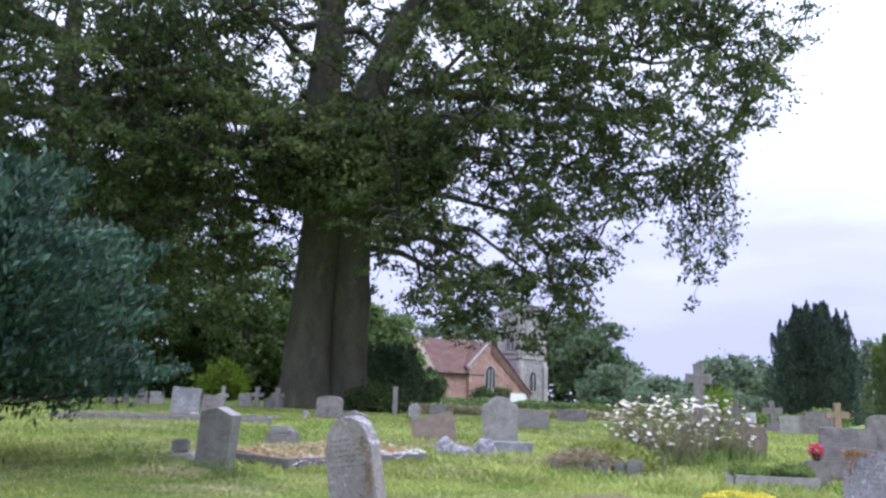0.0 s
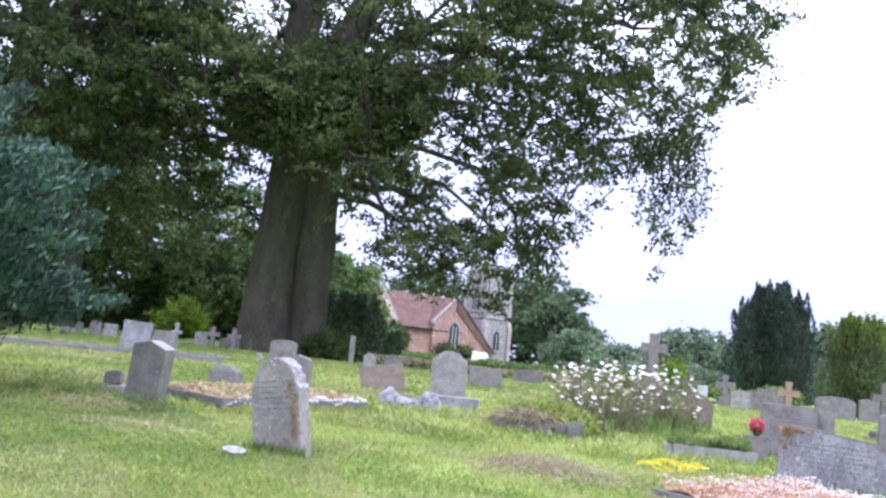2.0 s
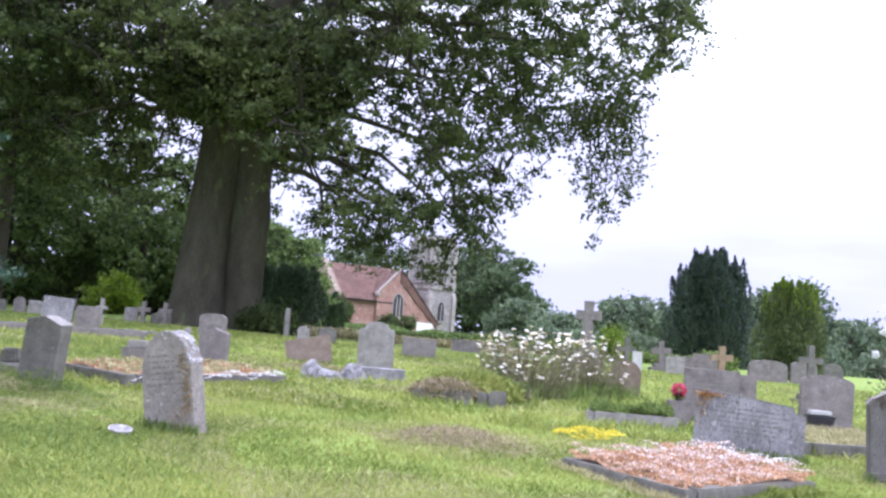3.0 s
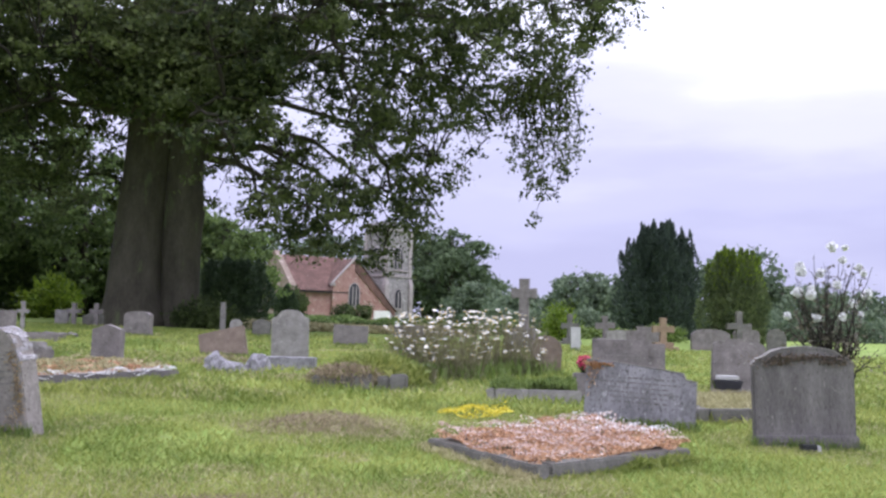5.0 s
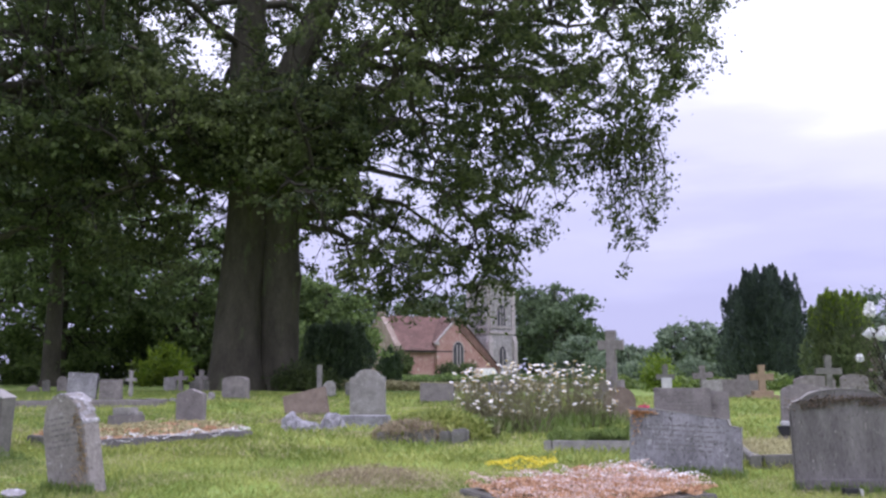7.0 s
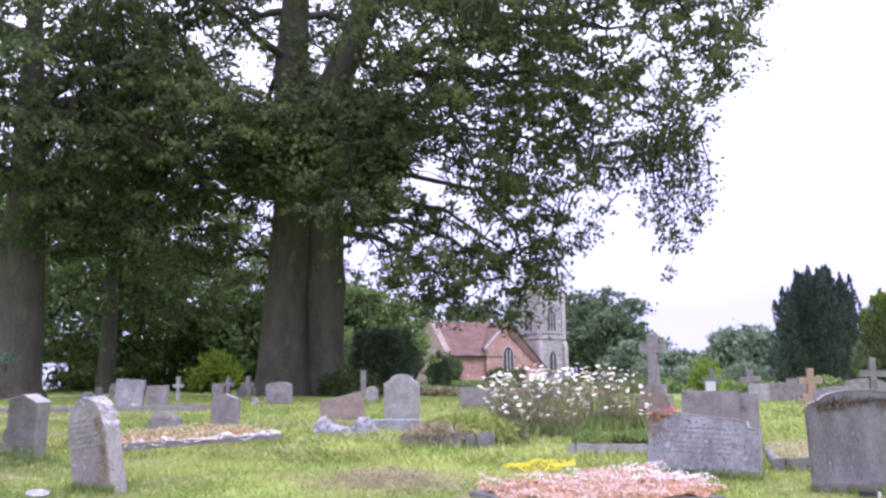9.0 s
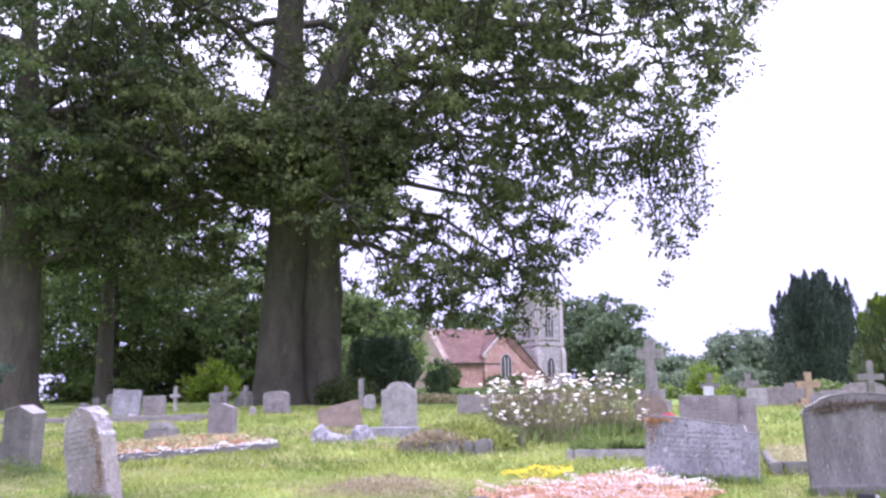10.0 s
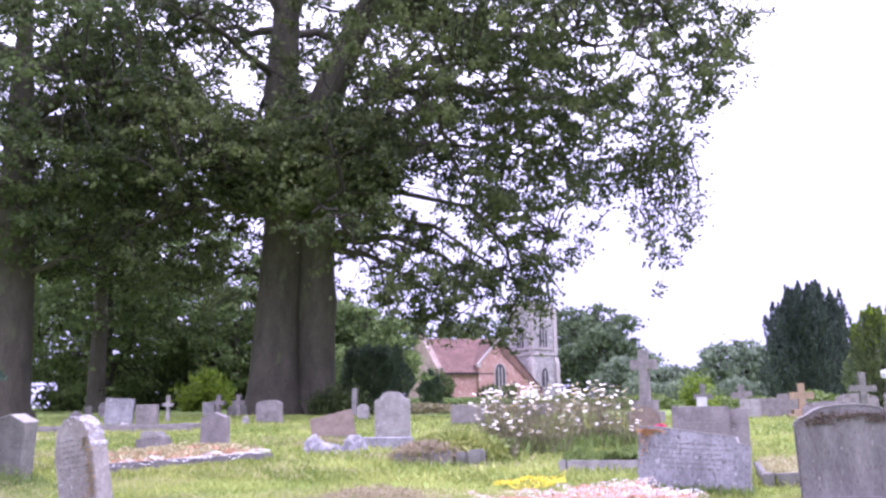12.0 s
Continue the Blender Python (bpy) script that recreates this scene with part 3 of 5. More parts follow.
clumps_to_tree(oak, np.vstack([oak_clumps, front]), roots, 0.195, 98, 0.92, M_OAK, 21, limbs=30, limb_r=0.27, branches=260,
               boughs=(((-13.0, 38.0, 13.9), (-15.0, 37.6, 13.9), (-17.2, 37.2, 14.4), (-19.8, 37.0, 14.1)), ((-12.9, 38.0, 11.0), (-15.2, 37.4, 11.7), (-18.0, 37.0, 11.9), (-21.6, 36.6, 11.2)),
                       ((-12.4, 37.2, 8.4), (-12.2, 35.4, 9.3), (-11.9, 33.4, 10.2), (-11.6, 32.6, 11.2)), ((-12.2, 35.4, 9.3), (-13.4, 33.9, 9.9), (-14.4, 33.2, 10.4)), ((-11.4, 36.6, 9.0), (-9.8, 34.8, 10.6), (-8.2, 33.8, 11.8), (-6.2, 33.4, 12.4)), ((-12.2, 35.4, 9.3), (-10.2, 33.9, 9.7), (-8.8, 33.2, 10.4)),
                       ((-11.2, 38.2, 8.2), (-9.2, 37.6, 8.9), (-7.2, 37.2, 7.7), (-5.6, 37.0, 5.6)), ((-11.2, 38.4, 9.4), (-7.6, 38.0, 10.3), (-4.2, 37.6, 9.3), (-1.6, 37.4, 7.1), (-0.3, 37.3, 5.3)),
                       ((-9.2, 37.6, 8.9), (-8.3, 37.8, 7.2), (-7.9, 37.6, 5.4)), ((-4.2, 37.6, 9.3), (-2.6, 37.0, 7.4), (-2.2, 36.8, 5.2)),
                       ((-8.5, 38.3, 15.5), (-6.0, 38.2, 15.6), (-3.0, 38.6, 14.4), (-0.4, 38.5, 14.2), (1.8, 38.9, 13.2), (3.3, 39.0, 12.2), (4.2, 39.2, 10.8)),
                       ((-10.3, 38.2, 13.0), (-8.6, 37.2, 14.2), (-6.4, 36.8, 16.4), (-4.8, 36.6, 17.8), (-2.2, 36.4, 20.6)),
                       ((-11.2, 38.4, 8.3), (-8.6, 38.6, 9.3), (-6.0, 38.8, 8.8), (-3.6, 38.9, 7.0), (-1.6, 39.0, 5.6))))

# thin strands of leaves hanging from the end of the long bough
srng = random.Random(17)
verts, faces, spray = [], [], []
for i in range(15):
    off = -1.5 + 3.0 * i / 14 + srng.uniform(-0.12, 0.12)
    low = 5.55 + abs(off) * (2.3 if off < 0 else 1.75) + srng.uniform(0.0, 1.5) * (0 if i == 7 else 1)
    path = [Vector((3.9 + off * 0.9, 39.0 + srng.uniform(-0.6, 0.6), 11.6))]
    while path[-1].z > low:
        path.append(path[-1] + Vector((srng.uniform(-0.14, 0.14) + (3.72 + off - path[-1].x) * 0.2, srng.uniform(-0.1, 0.1), -0.36)))
    k = len(path)
    add_tube(verts, faces, path, [0.04 * (1 - 0.8 * q / (k - 1)) for q in range(k)], 4)
    for q, p in enumerate(path):
        full = 0.0 if srng.random() < (0.15 if p.z > 10 else 0.40 if off < 0 else 0.28) else srng.uniform(0.4, 1.0) * (1.5 if p.z > 10 else 0.85)
        cx, cy, cz = p.x + srng.gauss(0, 0.12), p.y + srng.gauss(0, 0.12), p.z
        r = 0.24 if p.z > 8 else 0.15
        p = Vector((cx, cy, cz))
        for _ in range(int(32 * full)):
            spray.append((p.x + srng.gauss(0, r), p.y + srng.gauss(0, r), p.z + srng.gauss(0, r * 0.6)))
tagged(raw("twig", verts, faces, M_TWIG, oak), kind="stuff")
leaf_mesh("crown", spray, 0.19, M_OAK, oak, 0.6, seed=18, droop=0.35, label="thin hanging strands of leaves")


def broad_tree(name, x, y, height, spread, label, mat, low=0.2, clumps=220, per=90, leaf=0.28, clump_r=1.1, trunk_r=0.35, seed=1, group="", shape=1.0, limbs=10):
    z = ground_z(x, y)
    t = thing(name, pose(x, y, z - 0.15), label, "tree", group)
    verts, faces = [], []
    trunk(verts, faces, 0, 0, [(0, 0, 0, trunk_r * 1.5), (0.6, 0, 0, trunk_r * 1.1), (height * 0.3, 0.1, 0, trunk_r * 0.9), (height * 0.6, 0.0, 0.1, trunk_r * 0.55), (height * 0.9, 0.1, 0, trunk_r * 0.12)], 10, seed)
    raw("trunk", verts, faces, M_BARK, t)
    mid = height * (1 + low) / 2
    hz = height * (1 - low) / 2

    def inside(a, b, c):
        f = ((c - mid) / hz)
        r = spread * math.sqrt(max(0, 1 - abs(f) ** (2 * shape))) * (1 + 0.35 * noise.noise(Vector((a * 0.35 + seed, b * 0.35, c * 0.35))))
        d = math.hypot(a, b)
        return d < r and d > r * 0.35 - 0.5

    pts = scatter_in(inside, ((-spread * 1.3, -spread * 1.3, height * low), (spread * 1.3, spread * 1.3, height)), clumps, seed, spread * 0.10)
    rts = [(0.05, 0, height * q) for q in (0.25, 0.4, 0.55, 0.7, 0.85)]
    clumps_to_tree(t, pts, rts, leaf, per, clump_r, mat, seed, limbs, trunk_r * 0.45, branches=70 if trunk_r > 0.5 else 0)
    return t


# ---- trees beside and behind ----
broad_tree("lime_tree", -22.9, 33, 22, 8.2, "tall tree with a bare lower trunk and dark leaves", M_OAK2, 0.26, 700, 100, 0.22, 1.0, 0.95, 31, limbs=18)
broad_tree("lime_tree", -27.0, 46.5, 17, 5.5, "slender tree with a bare trunk under the big trees", M_OAK2, 0.5, 260, 90, 0.24, 1.0, 0.45, 32, limbs=12)
WOODS = ((-41, 54, 15, 7), (-33, 60, 15.5, 7), (-26, 58, 13.5, 6.5), (-19.5, 63, 8.6, 4.5), (-15.8, 62, 7.2, 3.8), (-50, 66, 16, 8), (-37, 47, 12.5, 5), (-28.5, 50, 11, 5), (-22, 54, 8, 4.0))
for i, (x, y, h, r) in enumerate(WOODS):
    broad_tree("woodland_tree", x, y, h, r, "leafy woodland tree behind the churchyard", M_WOOD, 0.05, 185, 62, 0.34, 1.25, 0.35, 40 + i, "woodland trees")
for i, (x, y, h, r) in enumerate(((-24, 112, 11.5, 7), (-15, 116, 11, 7), (-0.4, 104, 10.8, 4.4), (3.2, 112, 6.6, 2.6), (-3.5, 108, 11.5, 5))):
    broad_tree("background_tree", x, y, h, r, "full green tree behind the church", M_MID, 0.02, 170, 60, 0.46, 1.5, 0.4, 60 + i, "trees behind the church", 1.2)
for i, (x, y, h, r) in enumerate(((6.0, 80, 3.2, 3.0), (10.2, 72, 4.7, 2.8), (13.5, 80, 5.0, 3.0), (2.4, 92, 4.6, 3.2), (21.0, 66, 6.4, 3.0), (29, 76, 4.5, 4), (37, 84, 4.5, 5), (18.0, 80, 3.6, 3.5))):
    broad_tree("hedgerow_tree", x, y, h, r, "rounded green hedgerow tree", M_FAR_HAZE, 0.0, 120, 62, 0.35, 1.1, 0.25, 80 + i, "hedgerow trees", 1.3)


def columnar(name, x, y, height, width, label, mat, spires, count, leaf, seed, cat="conifer", fat=0.45, lean_by=0.10, tips=None, slim=(0.12, 0.19), loose=0.55, leaf_w=0.38, shoulder=0.85):
    """A dense evergreen built of upright, ragged spires."""
    z = ground_z(x, y)
    t = thing(name, pose(x, y, z - 0.1), label, cat)
    rng = np.random.default_rng(seed)
    verts, faces = [], []
    add_tube(verts, faces, [(0, 0, 0), (0, 0, height * 0.4), (0, 0, height * 0.85)], [width * 0.06, width * 0.045, 0.02], 8)
    raw("trunk", verts, faces, M_TWIG, t)
    cs, ups = [], []
    for i in range(spires):
        a = rng.uniform(0, 2 * math.pi)
        d = width / 2 * 0.66 * math.sqrt(rng.random())
        cx, cy = d * math.cos(a), d * math.sin(a)
        top = height * min(0.93 + 0.07 * rng.random(), 1.08 - shoulder * (d / (width / 2)) ** 2.2 - 0.10 * rng.random())
        r = width * rng.uniform(*slim)
        n = int(count / spires)
        f = rng.uniform(0, 1, n) ** 0.85
        body = np.where(f < fat, 0.75 + 0.25 * f / fat, np.clip((1 - f) / (1 - fat), 0, 1) ** 0.8)
        ang = rng.uniform(0, 2 * math.pi, n)
        rr = r * body * (0.75 + 0.35 * rng.random(n))
        lean_out = 1 + lean_by * f + 0.12 * np.sin(f * 9 + i)
        p = np.column_stack([cx * lean_out + rr * np.cos(ang), cy * lean_out + rr * np.sin(ang), f * top])
        cs.append(p)
        ups.append(np.column_stack([np.cos(ang) * 0.5 + cx / width, np.sin(ang) * 0.5 + cy / width, np.full(n, 1.1)]))
    leaf_mesh("foliage", np.vstack(cs), leaf, mat, t, leaf_w, up=np.vstack(ups), seed=seed, spread=loose)
    if tips:
        c, u = np.vstack(cs), np.vstack(ups)
        high = rng.random(len(c)) < np.clip((c[:, 2] / height - 0.55) * 1.1, 0, 0.55)
        leaf_mesh("tip", c[high] + u[high] * 0.05, leaf, tips, t, 0.38, up=u[high], seed=seed + 1, spread=0.55, label="yellow growing tips")
    return t


columnar("yew_tree", 12.5, 55, 7.25, 5.7, "dark upright yew with several ragged spires", M_YEW, 80, 60000, 0.21, 101, shoulder=0.68, slim=(0.10, 0.15))
columnar("golden_cypress", 12.75, 40.8, 4.6, 3.4, "rounded golden-green cypress tipped with yellow", M_GOLD, 30, 30000, 0.18, 102, tips=M_LIME, shoulder=0.6)
columnar("yew_tree", -12.1, 52, 3.75, 4.9, "dark rounded yew beside the church", M_YEW_SOFT, 34, 34000, 0.20, 103, shoulder=0.30, slim=(0.11, 0.16), loose=0.8)
columnar("small_yew_bush", -12.9, 70, 2.9, 2.4, "small dark evergreen bush before the church wall", M_YEW_SOFT, 12, 9000, 0.24, 104, "bush")


def bushy(name, x, y, height, width, label, mat, leaf, clumps, per, seed, cat="shrub", clump_r=0.35, low=0.0, up=None):
    z = ground_z(x, y)
    t = thing(name, pose(x, y, z - 0.05), label, cat)
    pts = scatter_in(lambda a, b, c: (math.hypot(a, b) / (width / 2)) ** 2 + (abs(c - height * 0.45) / (height * 0.55)) ** 2 < 1 + 0.5 * noise.noise(Vector((a * 2, b * 2, c * 2 + seed))),
                     ((-width * 0.6, -width * 0.6, height * low), (width * 0.6, width * 0.6, height)), clumps, seed, 0.08)
    rng = random.Random(seed)
    verts, faces = [], []
    for p in pts[: max(20, len(pts) // 2)]:
        add_tube(verts, faces, bend((p[0] * 0.15, p[1] * 0.15, 0), p, 4, 0.05, rng, 0.03), [0.02, 0.016, 0.012, 0.008, 0.004], 4)
    tagged(raw("branch", verts, faces, M_TWIG, t), kind="stuff")
    g = np.random.default_rng(seed)
    cen = np.repeat(pts, per, axis=0) + g.normal(size=(len(pts) * per, 3)) * clump_r * 0.5
    leaf_mesh("foliage", cen, leaf, mat, t, 0.5, seed=seed, up=up, spread=0.8)
    return t


def plumed_cypress(x, y, height, reach, label, plumes, per, leaf, seed):
    """A spreading conifer: plumes of fine sprays curving out and up from one stem, the lowest hanging clear of the ground."""
    z = ground_z(x, y)
    t = thing("blue_cypress", pose(x, y, z - 0.1), label, "conifer")
    rng = np.random.default_rng(seed)
    verts, faces = [], []
    add_tube(verts, faces, [(0, 0, 0), (0.05, 0, height * 0.4), (0, 0, height * 0.9)], [0.20, 0.14, 0.03], 10)
    raw("trunk", verts, faces, M_BARK, t)
    verts, faces, cs, ups = [], [], [], []
    for i in range(plumes):
        a = rng.uniform(0, 2 * math.pi)
        f = rng.random() ** 0.9
        root_z = 1.12 + f * (height - 1.9)
        out = reach * (0.5 + 0.56 * rng.random()) * math.sqrt(max(0.05, 1 - (f * 0.93) ** 2.4))
        tip = np.array([out * math.cos(a), out * math.sin(a), root_z + rng.uniform(0.30, 1.0) * (1.0 if f > 0.15 else 0.35)])
        root = np.array([0.1 * math.cos(a), 0.1 * math.sin(a), root_z])
        mid = (root + tip) / 2 + np.array([0, 0, -0.28])
        add_tube(verts, faces, [tuple(root), tuple(mid), tuple(tip)], [0.035, 0.022, 0.006], 4)
        q = 0.22 + 0.80 * rng.random(per) ** 0.75
        p = ((1 - q) ** 2)[:, None] * root + (2 * q * (1 - q))[:, None] * mid + (q ** 2)[:, None] * tip
        thick = (0.09 + 0.34 * np.sin(np.clip(q, 0, 1) * math.pi) ** 0.7) * rng.uniform(0.7, 1.25)
        p = p + rng.normal(size=(per, 3)) * thick[:, None] * np.array([0.55, 0.55, 0.42])
        d = tip - mid
        d = d / np.linalg.norm(d)
        cs.append(p)
        ups.append(np.tile(d * 0.6 + np.array([0, 0, 0.75]), (per, 1)))
    tagged(raw("branch", verts, faces, M_TWIG, t), kind="stuff")
    leaf_mesh("foliage", np.vstack(cs), leaf, M_BLUE, t, 0.34, up=np.vstack(ups), seed=seed, spread=0.9)
    return t


plumed_cypress(-10.5, 9.6, 4.45, 3.75, "spreading feathery blue-green cypress with hanging sprays", 300, 460, 0.125, 105)
bushy("bright_shrub", -20.3, 46.4, 2.2, 2.9, "bright yellow-green leafy shrub under the trees", M_LIME, 0.24, 55, 55, 106, clump_r=0.42, up=np.array([0, 0, 0.35]))
bushy("yellow_bush", 5.2, 42, 1.5, 1.6, "small yellow-green bush among the far graves", M_LIME, 0.14, 50, 40, 107)
bushy("base_ivy", -9.6, 37.0, 1.15, 2.6, "low dark undergrowth at the foot of the oak", M_OAK2, 0.18, 70, 40, 108, "undergrowth")
bushy("church_bush", -14.2, 80.5, 2.8, 3.0, "dark green bush against the brick wall", M_OAK2, 0.26, 80, 50, 109)
bushy("church_bush", -8.6, 79.5, 1.6, 3.4, "low dark bush before the church gable", M_OAK2, 0.24, 70, 40, 110)

rng = np.random.default_rng(115)
n = 34000
hx = rng.uniform(-58, -15.5, n)
hy = 60 - 0.18 * (hx + 40) + rng.normal(0, 1.3, n)
hz = np.array([ground_z(a, b) + (3.4 + 1.8 * noise.noise(Vector((a * 0.35, 3, 0)))) * c for a, b, c in zip(hx, hy, rng.random(len(hx)) ** 1.2)])
keep = (np.abs(hx + 40.2) > 1.6 + 0.5 * np.sin(hz * 3)) | (hz > 3.0)
hx, hy, hz = hx[keep], hy[keep], hz[keep]
tagged(leaf_mesh("undergrowth", np.column_stack([hx, hy, hz]), 0.34, M_WOOD, None, 0.6, seed=116), "dense dark undergrowth along the wood edge", "undergrowth", kind="stuff")

def low_growth(name, x0, x1, y, slope, high, n, label, seed, mat, size=0.26):
    g = np.random.default_rng(seed)
    px = g.uniform(x0, x1, n)
    py = y + slope * (px - x0) + g.normal(0, 0.8, n)
    pz = np.array([ground_z(a, b) + high * (0.75 + 0.6 * noise.noise(Vector((a * 0.5, seed, 0)))) * c for a, b, c in zip(px, py, g.random(n))])
    tagged(leaf_mesh(name, np.column_stack([px, py, pz]), size, mat, None, 0.6, seed=seed), label, "hedge", kind="stuff")


low_growth("hedge", 2.0, 34, 60, 0.02, 1.9, 15000, "low dark hedge beyond the last graves", 117, M_FAR_HAZE)
low_growth("rough_growth", -17, -1.5, 77, 0.1, 0.55, 7000, "rough dark growth below the church wall", 118, M_WOOD)
low_growth("rough_growth", -13.5, -0.5, 50, 0.15, 0.34, 8000, "rough weeds on the way to the church", 120, M_OAK2, 0.16)
low_growth("rough_growth", -9, 1.0, 40, 0.1, 0.45, 5000, "pale seeding grass beyond the graves", 121, M_STRAW, 0.2)
low_growth("rough_growth", -1.5, 12, 46, 0.1, 0.8, 7000, "rough growth behind the far graves", 119, M_WEED_SHADE, 0.2)

# ---- church ----
TH = 35
zb = ground_z(-12, 86) - 0.3
church = thing("church", pose(-14.9, 84, zb, 0, 0, TH), "small old church of red brick and flint with a grey tower", "church")
EAVE, RIDGE, DEPTH, LONG = 3.80 - zb, 7.15 - zb, 8.4, 7.2



def quad_slab(pts, thick):
    """A flat panel through the four points, given thickness downwards."""
    bm = bmesh.new()
    bm.faces.new([bm.verts.new(p) for p in pts])
    bmesh.ops.solidify(bm, geom=list(bm.faces), thickness=thick)
    bmesh.ops.recalc_face_normals(bm, faces=bm.faces)
    return bm


bm = bmesh.new()
add_box(bm, 0.35, LONG, 0, 0.5, 0, EAVE)
part("front_wall", bm, M_BRICK, church, "patched red brick wall")
bm = bmesh.new()
add_box(bm, 0.35, LONG, DEPTH - 0.5, DEPTH, 0, EAVE)
part("back_wall", bm, M_BRICK, church)
bm = bmesh.new()
end_m = Matrix.Rotation(radians(90), 4, "Z")
add_prism(bm, [(0, 0), (DEPTH, 0), (DEPTH, EAVE), (DEPTH / 2, RIDGE + 0.25), (0, EAVE)], -0.0, -0.5, end_m)
bmesh.ops.recalc_face_normals(bm, faces=bm.faces)
part("end_gable", bm, M_VERGE, church, "weathered brown flint gable end wall")
bm = bmesh.new()
add_prism(bm, [(0, 0), (DEPTH, 0), (DEPTH, EAVE), (DEPTH / 2, RIDGE), (0, EAVE)], -LONG, -LONG - 0.4, end_m)
bmesh.ops.recalc_face_normals(bm, faces=bm.faces)
part("far_gable", bm, M_BRICK, church)


def tiled_roof(a, b, c, d, rows, name, label):
    """Roof between eave a-b and ridge d-c: overlapping courses of tiles on one sheet."""
    a, b, c, d = map(Vector, (a, b, c, d))
    nrm = (b - a).cross(d - a).normalized()
    if nrm.z < 0:
        nrm = -nrm
    bm = bmesh.new()
    rng = random.Random(rows)
    cols = 24
    for i in range(rows):
        lo, hi = i / rows, (i + 1.25) / rows
        hi = min(hi, 1.0)
        for j in range(cols):
            p, q = j / cols, (j + 0.985) / cols
            lift = nrm * (0.08 + rng.uniform(-0.012, 0.012))
            w = [a.lerp(b, p).lerp(d.lerp(c, p), lo) + lift, a.lerp(b, q).lerp(d.lerp(c, q), lo) + lift,
                 a.lerp(b, q).lerp(d.lerp(c, q), hi) + nrm * 0.05, a.lerp(b, p).lerp(d.lerp(c, p), hi) + nrm * 0.05]
            vs = [bm.verts.new(v) for v in w]
            bm.faces.new(vs)
            lower = [bm.verts.new(w[0] - nrm * 0.03), bm.verts.new(w[1] - nrm * 0.03)]
            bm.faces.new([vs[1], vs[0], lower[0], lower[1]])
    for pts in ((a, b, c, d),):
        bm.faces.new([bm.verts.new(v) for v in pts])
    return part(name, bm, M_TILE, church, label)


tiled_roof((0.1, -0.3, EAVE - 0.12), (LONG, -0.3, EAVE - 0.12), (LONG, DEPTH / 2, RIDGE), (0.1, DEPTH / 2, RIDGE), 18, "roof", "old red clay tile roof")
tiled_roof((0.1, DEPTH + 0.3, EAVE - 0.12), (LONG, DEPTH + 0.3, EAVE - 0.12), (LONG, DEPTH / 2, RIDGE), (0.1, DEPTH / 2, RIDGE), 18, "back_roof", "old red clay tile roof")
bm = bmesh.new()
add_box(bm, 0.0, LONG, -0.36, -0.26, EAVE - 0.28, EAVE - 0.16)
part("gutter", bm, M_POT, church, "dark eaves gutter")
# cross gable with a long catslide on one side
G0, GP, G1, GY = 4.05, 6.4, 11.0, -0.35
GZ, KNEEL = 6.85 - zb, 4.45 - zb
bm = bmesh.new()
add_prism(bm, [(G0, 0), (G1 - 0.5, 0), (G1 - 0.5, 1.5), (GP, GZ), (G0, KNEEL)], GY, GY + 0.45)
part("gable_wall", bm, M_BRICK, church, "red brick gable wall with pale repairs")
bm = bmesh.new()
add_box(bm, G1 - 2.4, G1 - 0.55, GY - 0.06, GY, 0, 1.35)
part("limewashed_wall", bm, M_RENDER, church, "white limewashed low wall")
tiled_roof((G1, GY - 0.15, 1.30), (G1, DEPTH / 2, 1.30), (GP, DEPTH / 2, GZ + 0.05), (GP, GY - 0.15, GZ + 0.05), 20, "catslide_roof", "long red tile catslide")
tiled_roof((G0 - 0.1, GY + 0.2, KNEEL - 0.1), (G0 - 0.1, DEPTH / 2, KNEEL - 0.1), (GP, DEPTH / 2, GZ + 0.05), (GP, GY + 0.2, GZ + 0.05), 14, "gable_roof", "red clay tiles")
bm = bmesh.new()
for (xa, za), (xb, zc) in (((G0 - 0.12, KNEEL - 0.05), (GP, GZ + 0.14)),):
    add_prism(bm, [(xa, za - 0.10), (xb, zc - 0.10), (xb, zc + 0.08), (xa, za + 0.08)], GY - 0.12, GY + 0.2)
bmesh.ops.recalc_face_normals(bm, faces=bm.faces)
part("coping", bm, M_DRESS, church, "pale patched coping on the gable")
bm = bmesh.new()
add_prism(bm, [(G1 - 0.1, 0.75), (G1 - 0.05, 1.32), (GP, GZ), (GP, GZ - 1.15)], GY - 0.10, GY - 0.004)
bmesh.ops.recalc_face_normals(bm, faces=bm.faces)
part("hung_tiles", bm, M_TILE, church, "brown tile-hung verge")


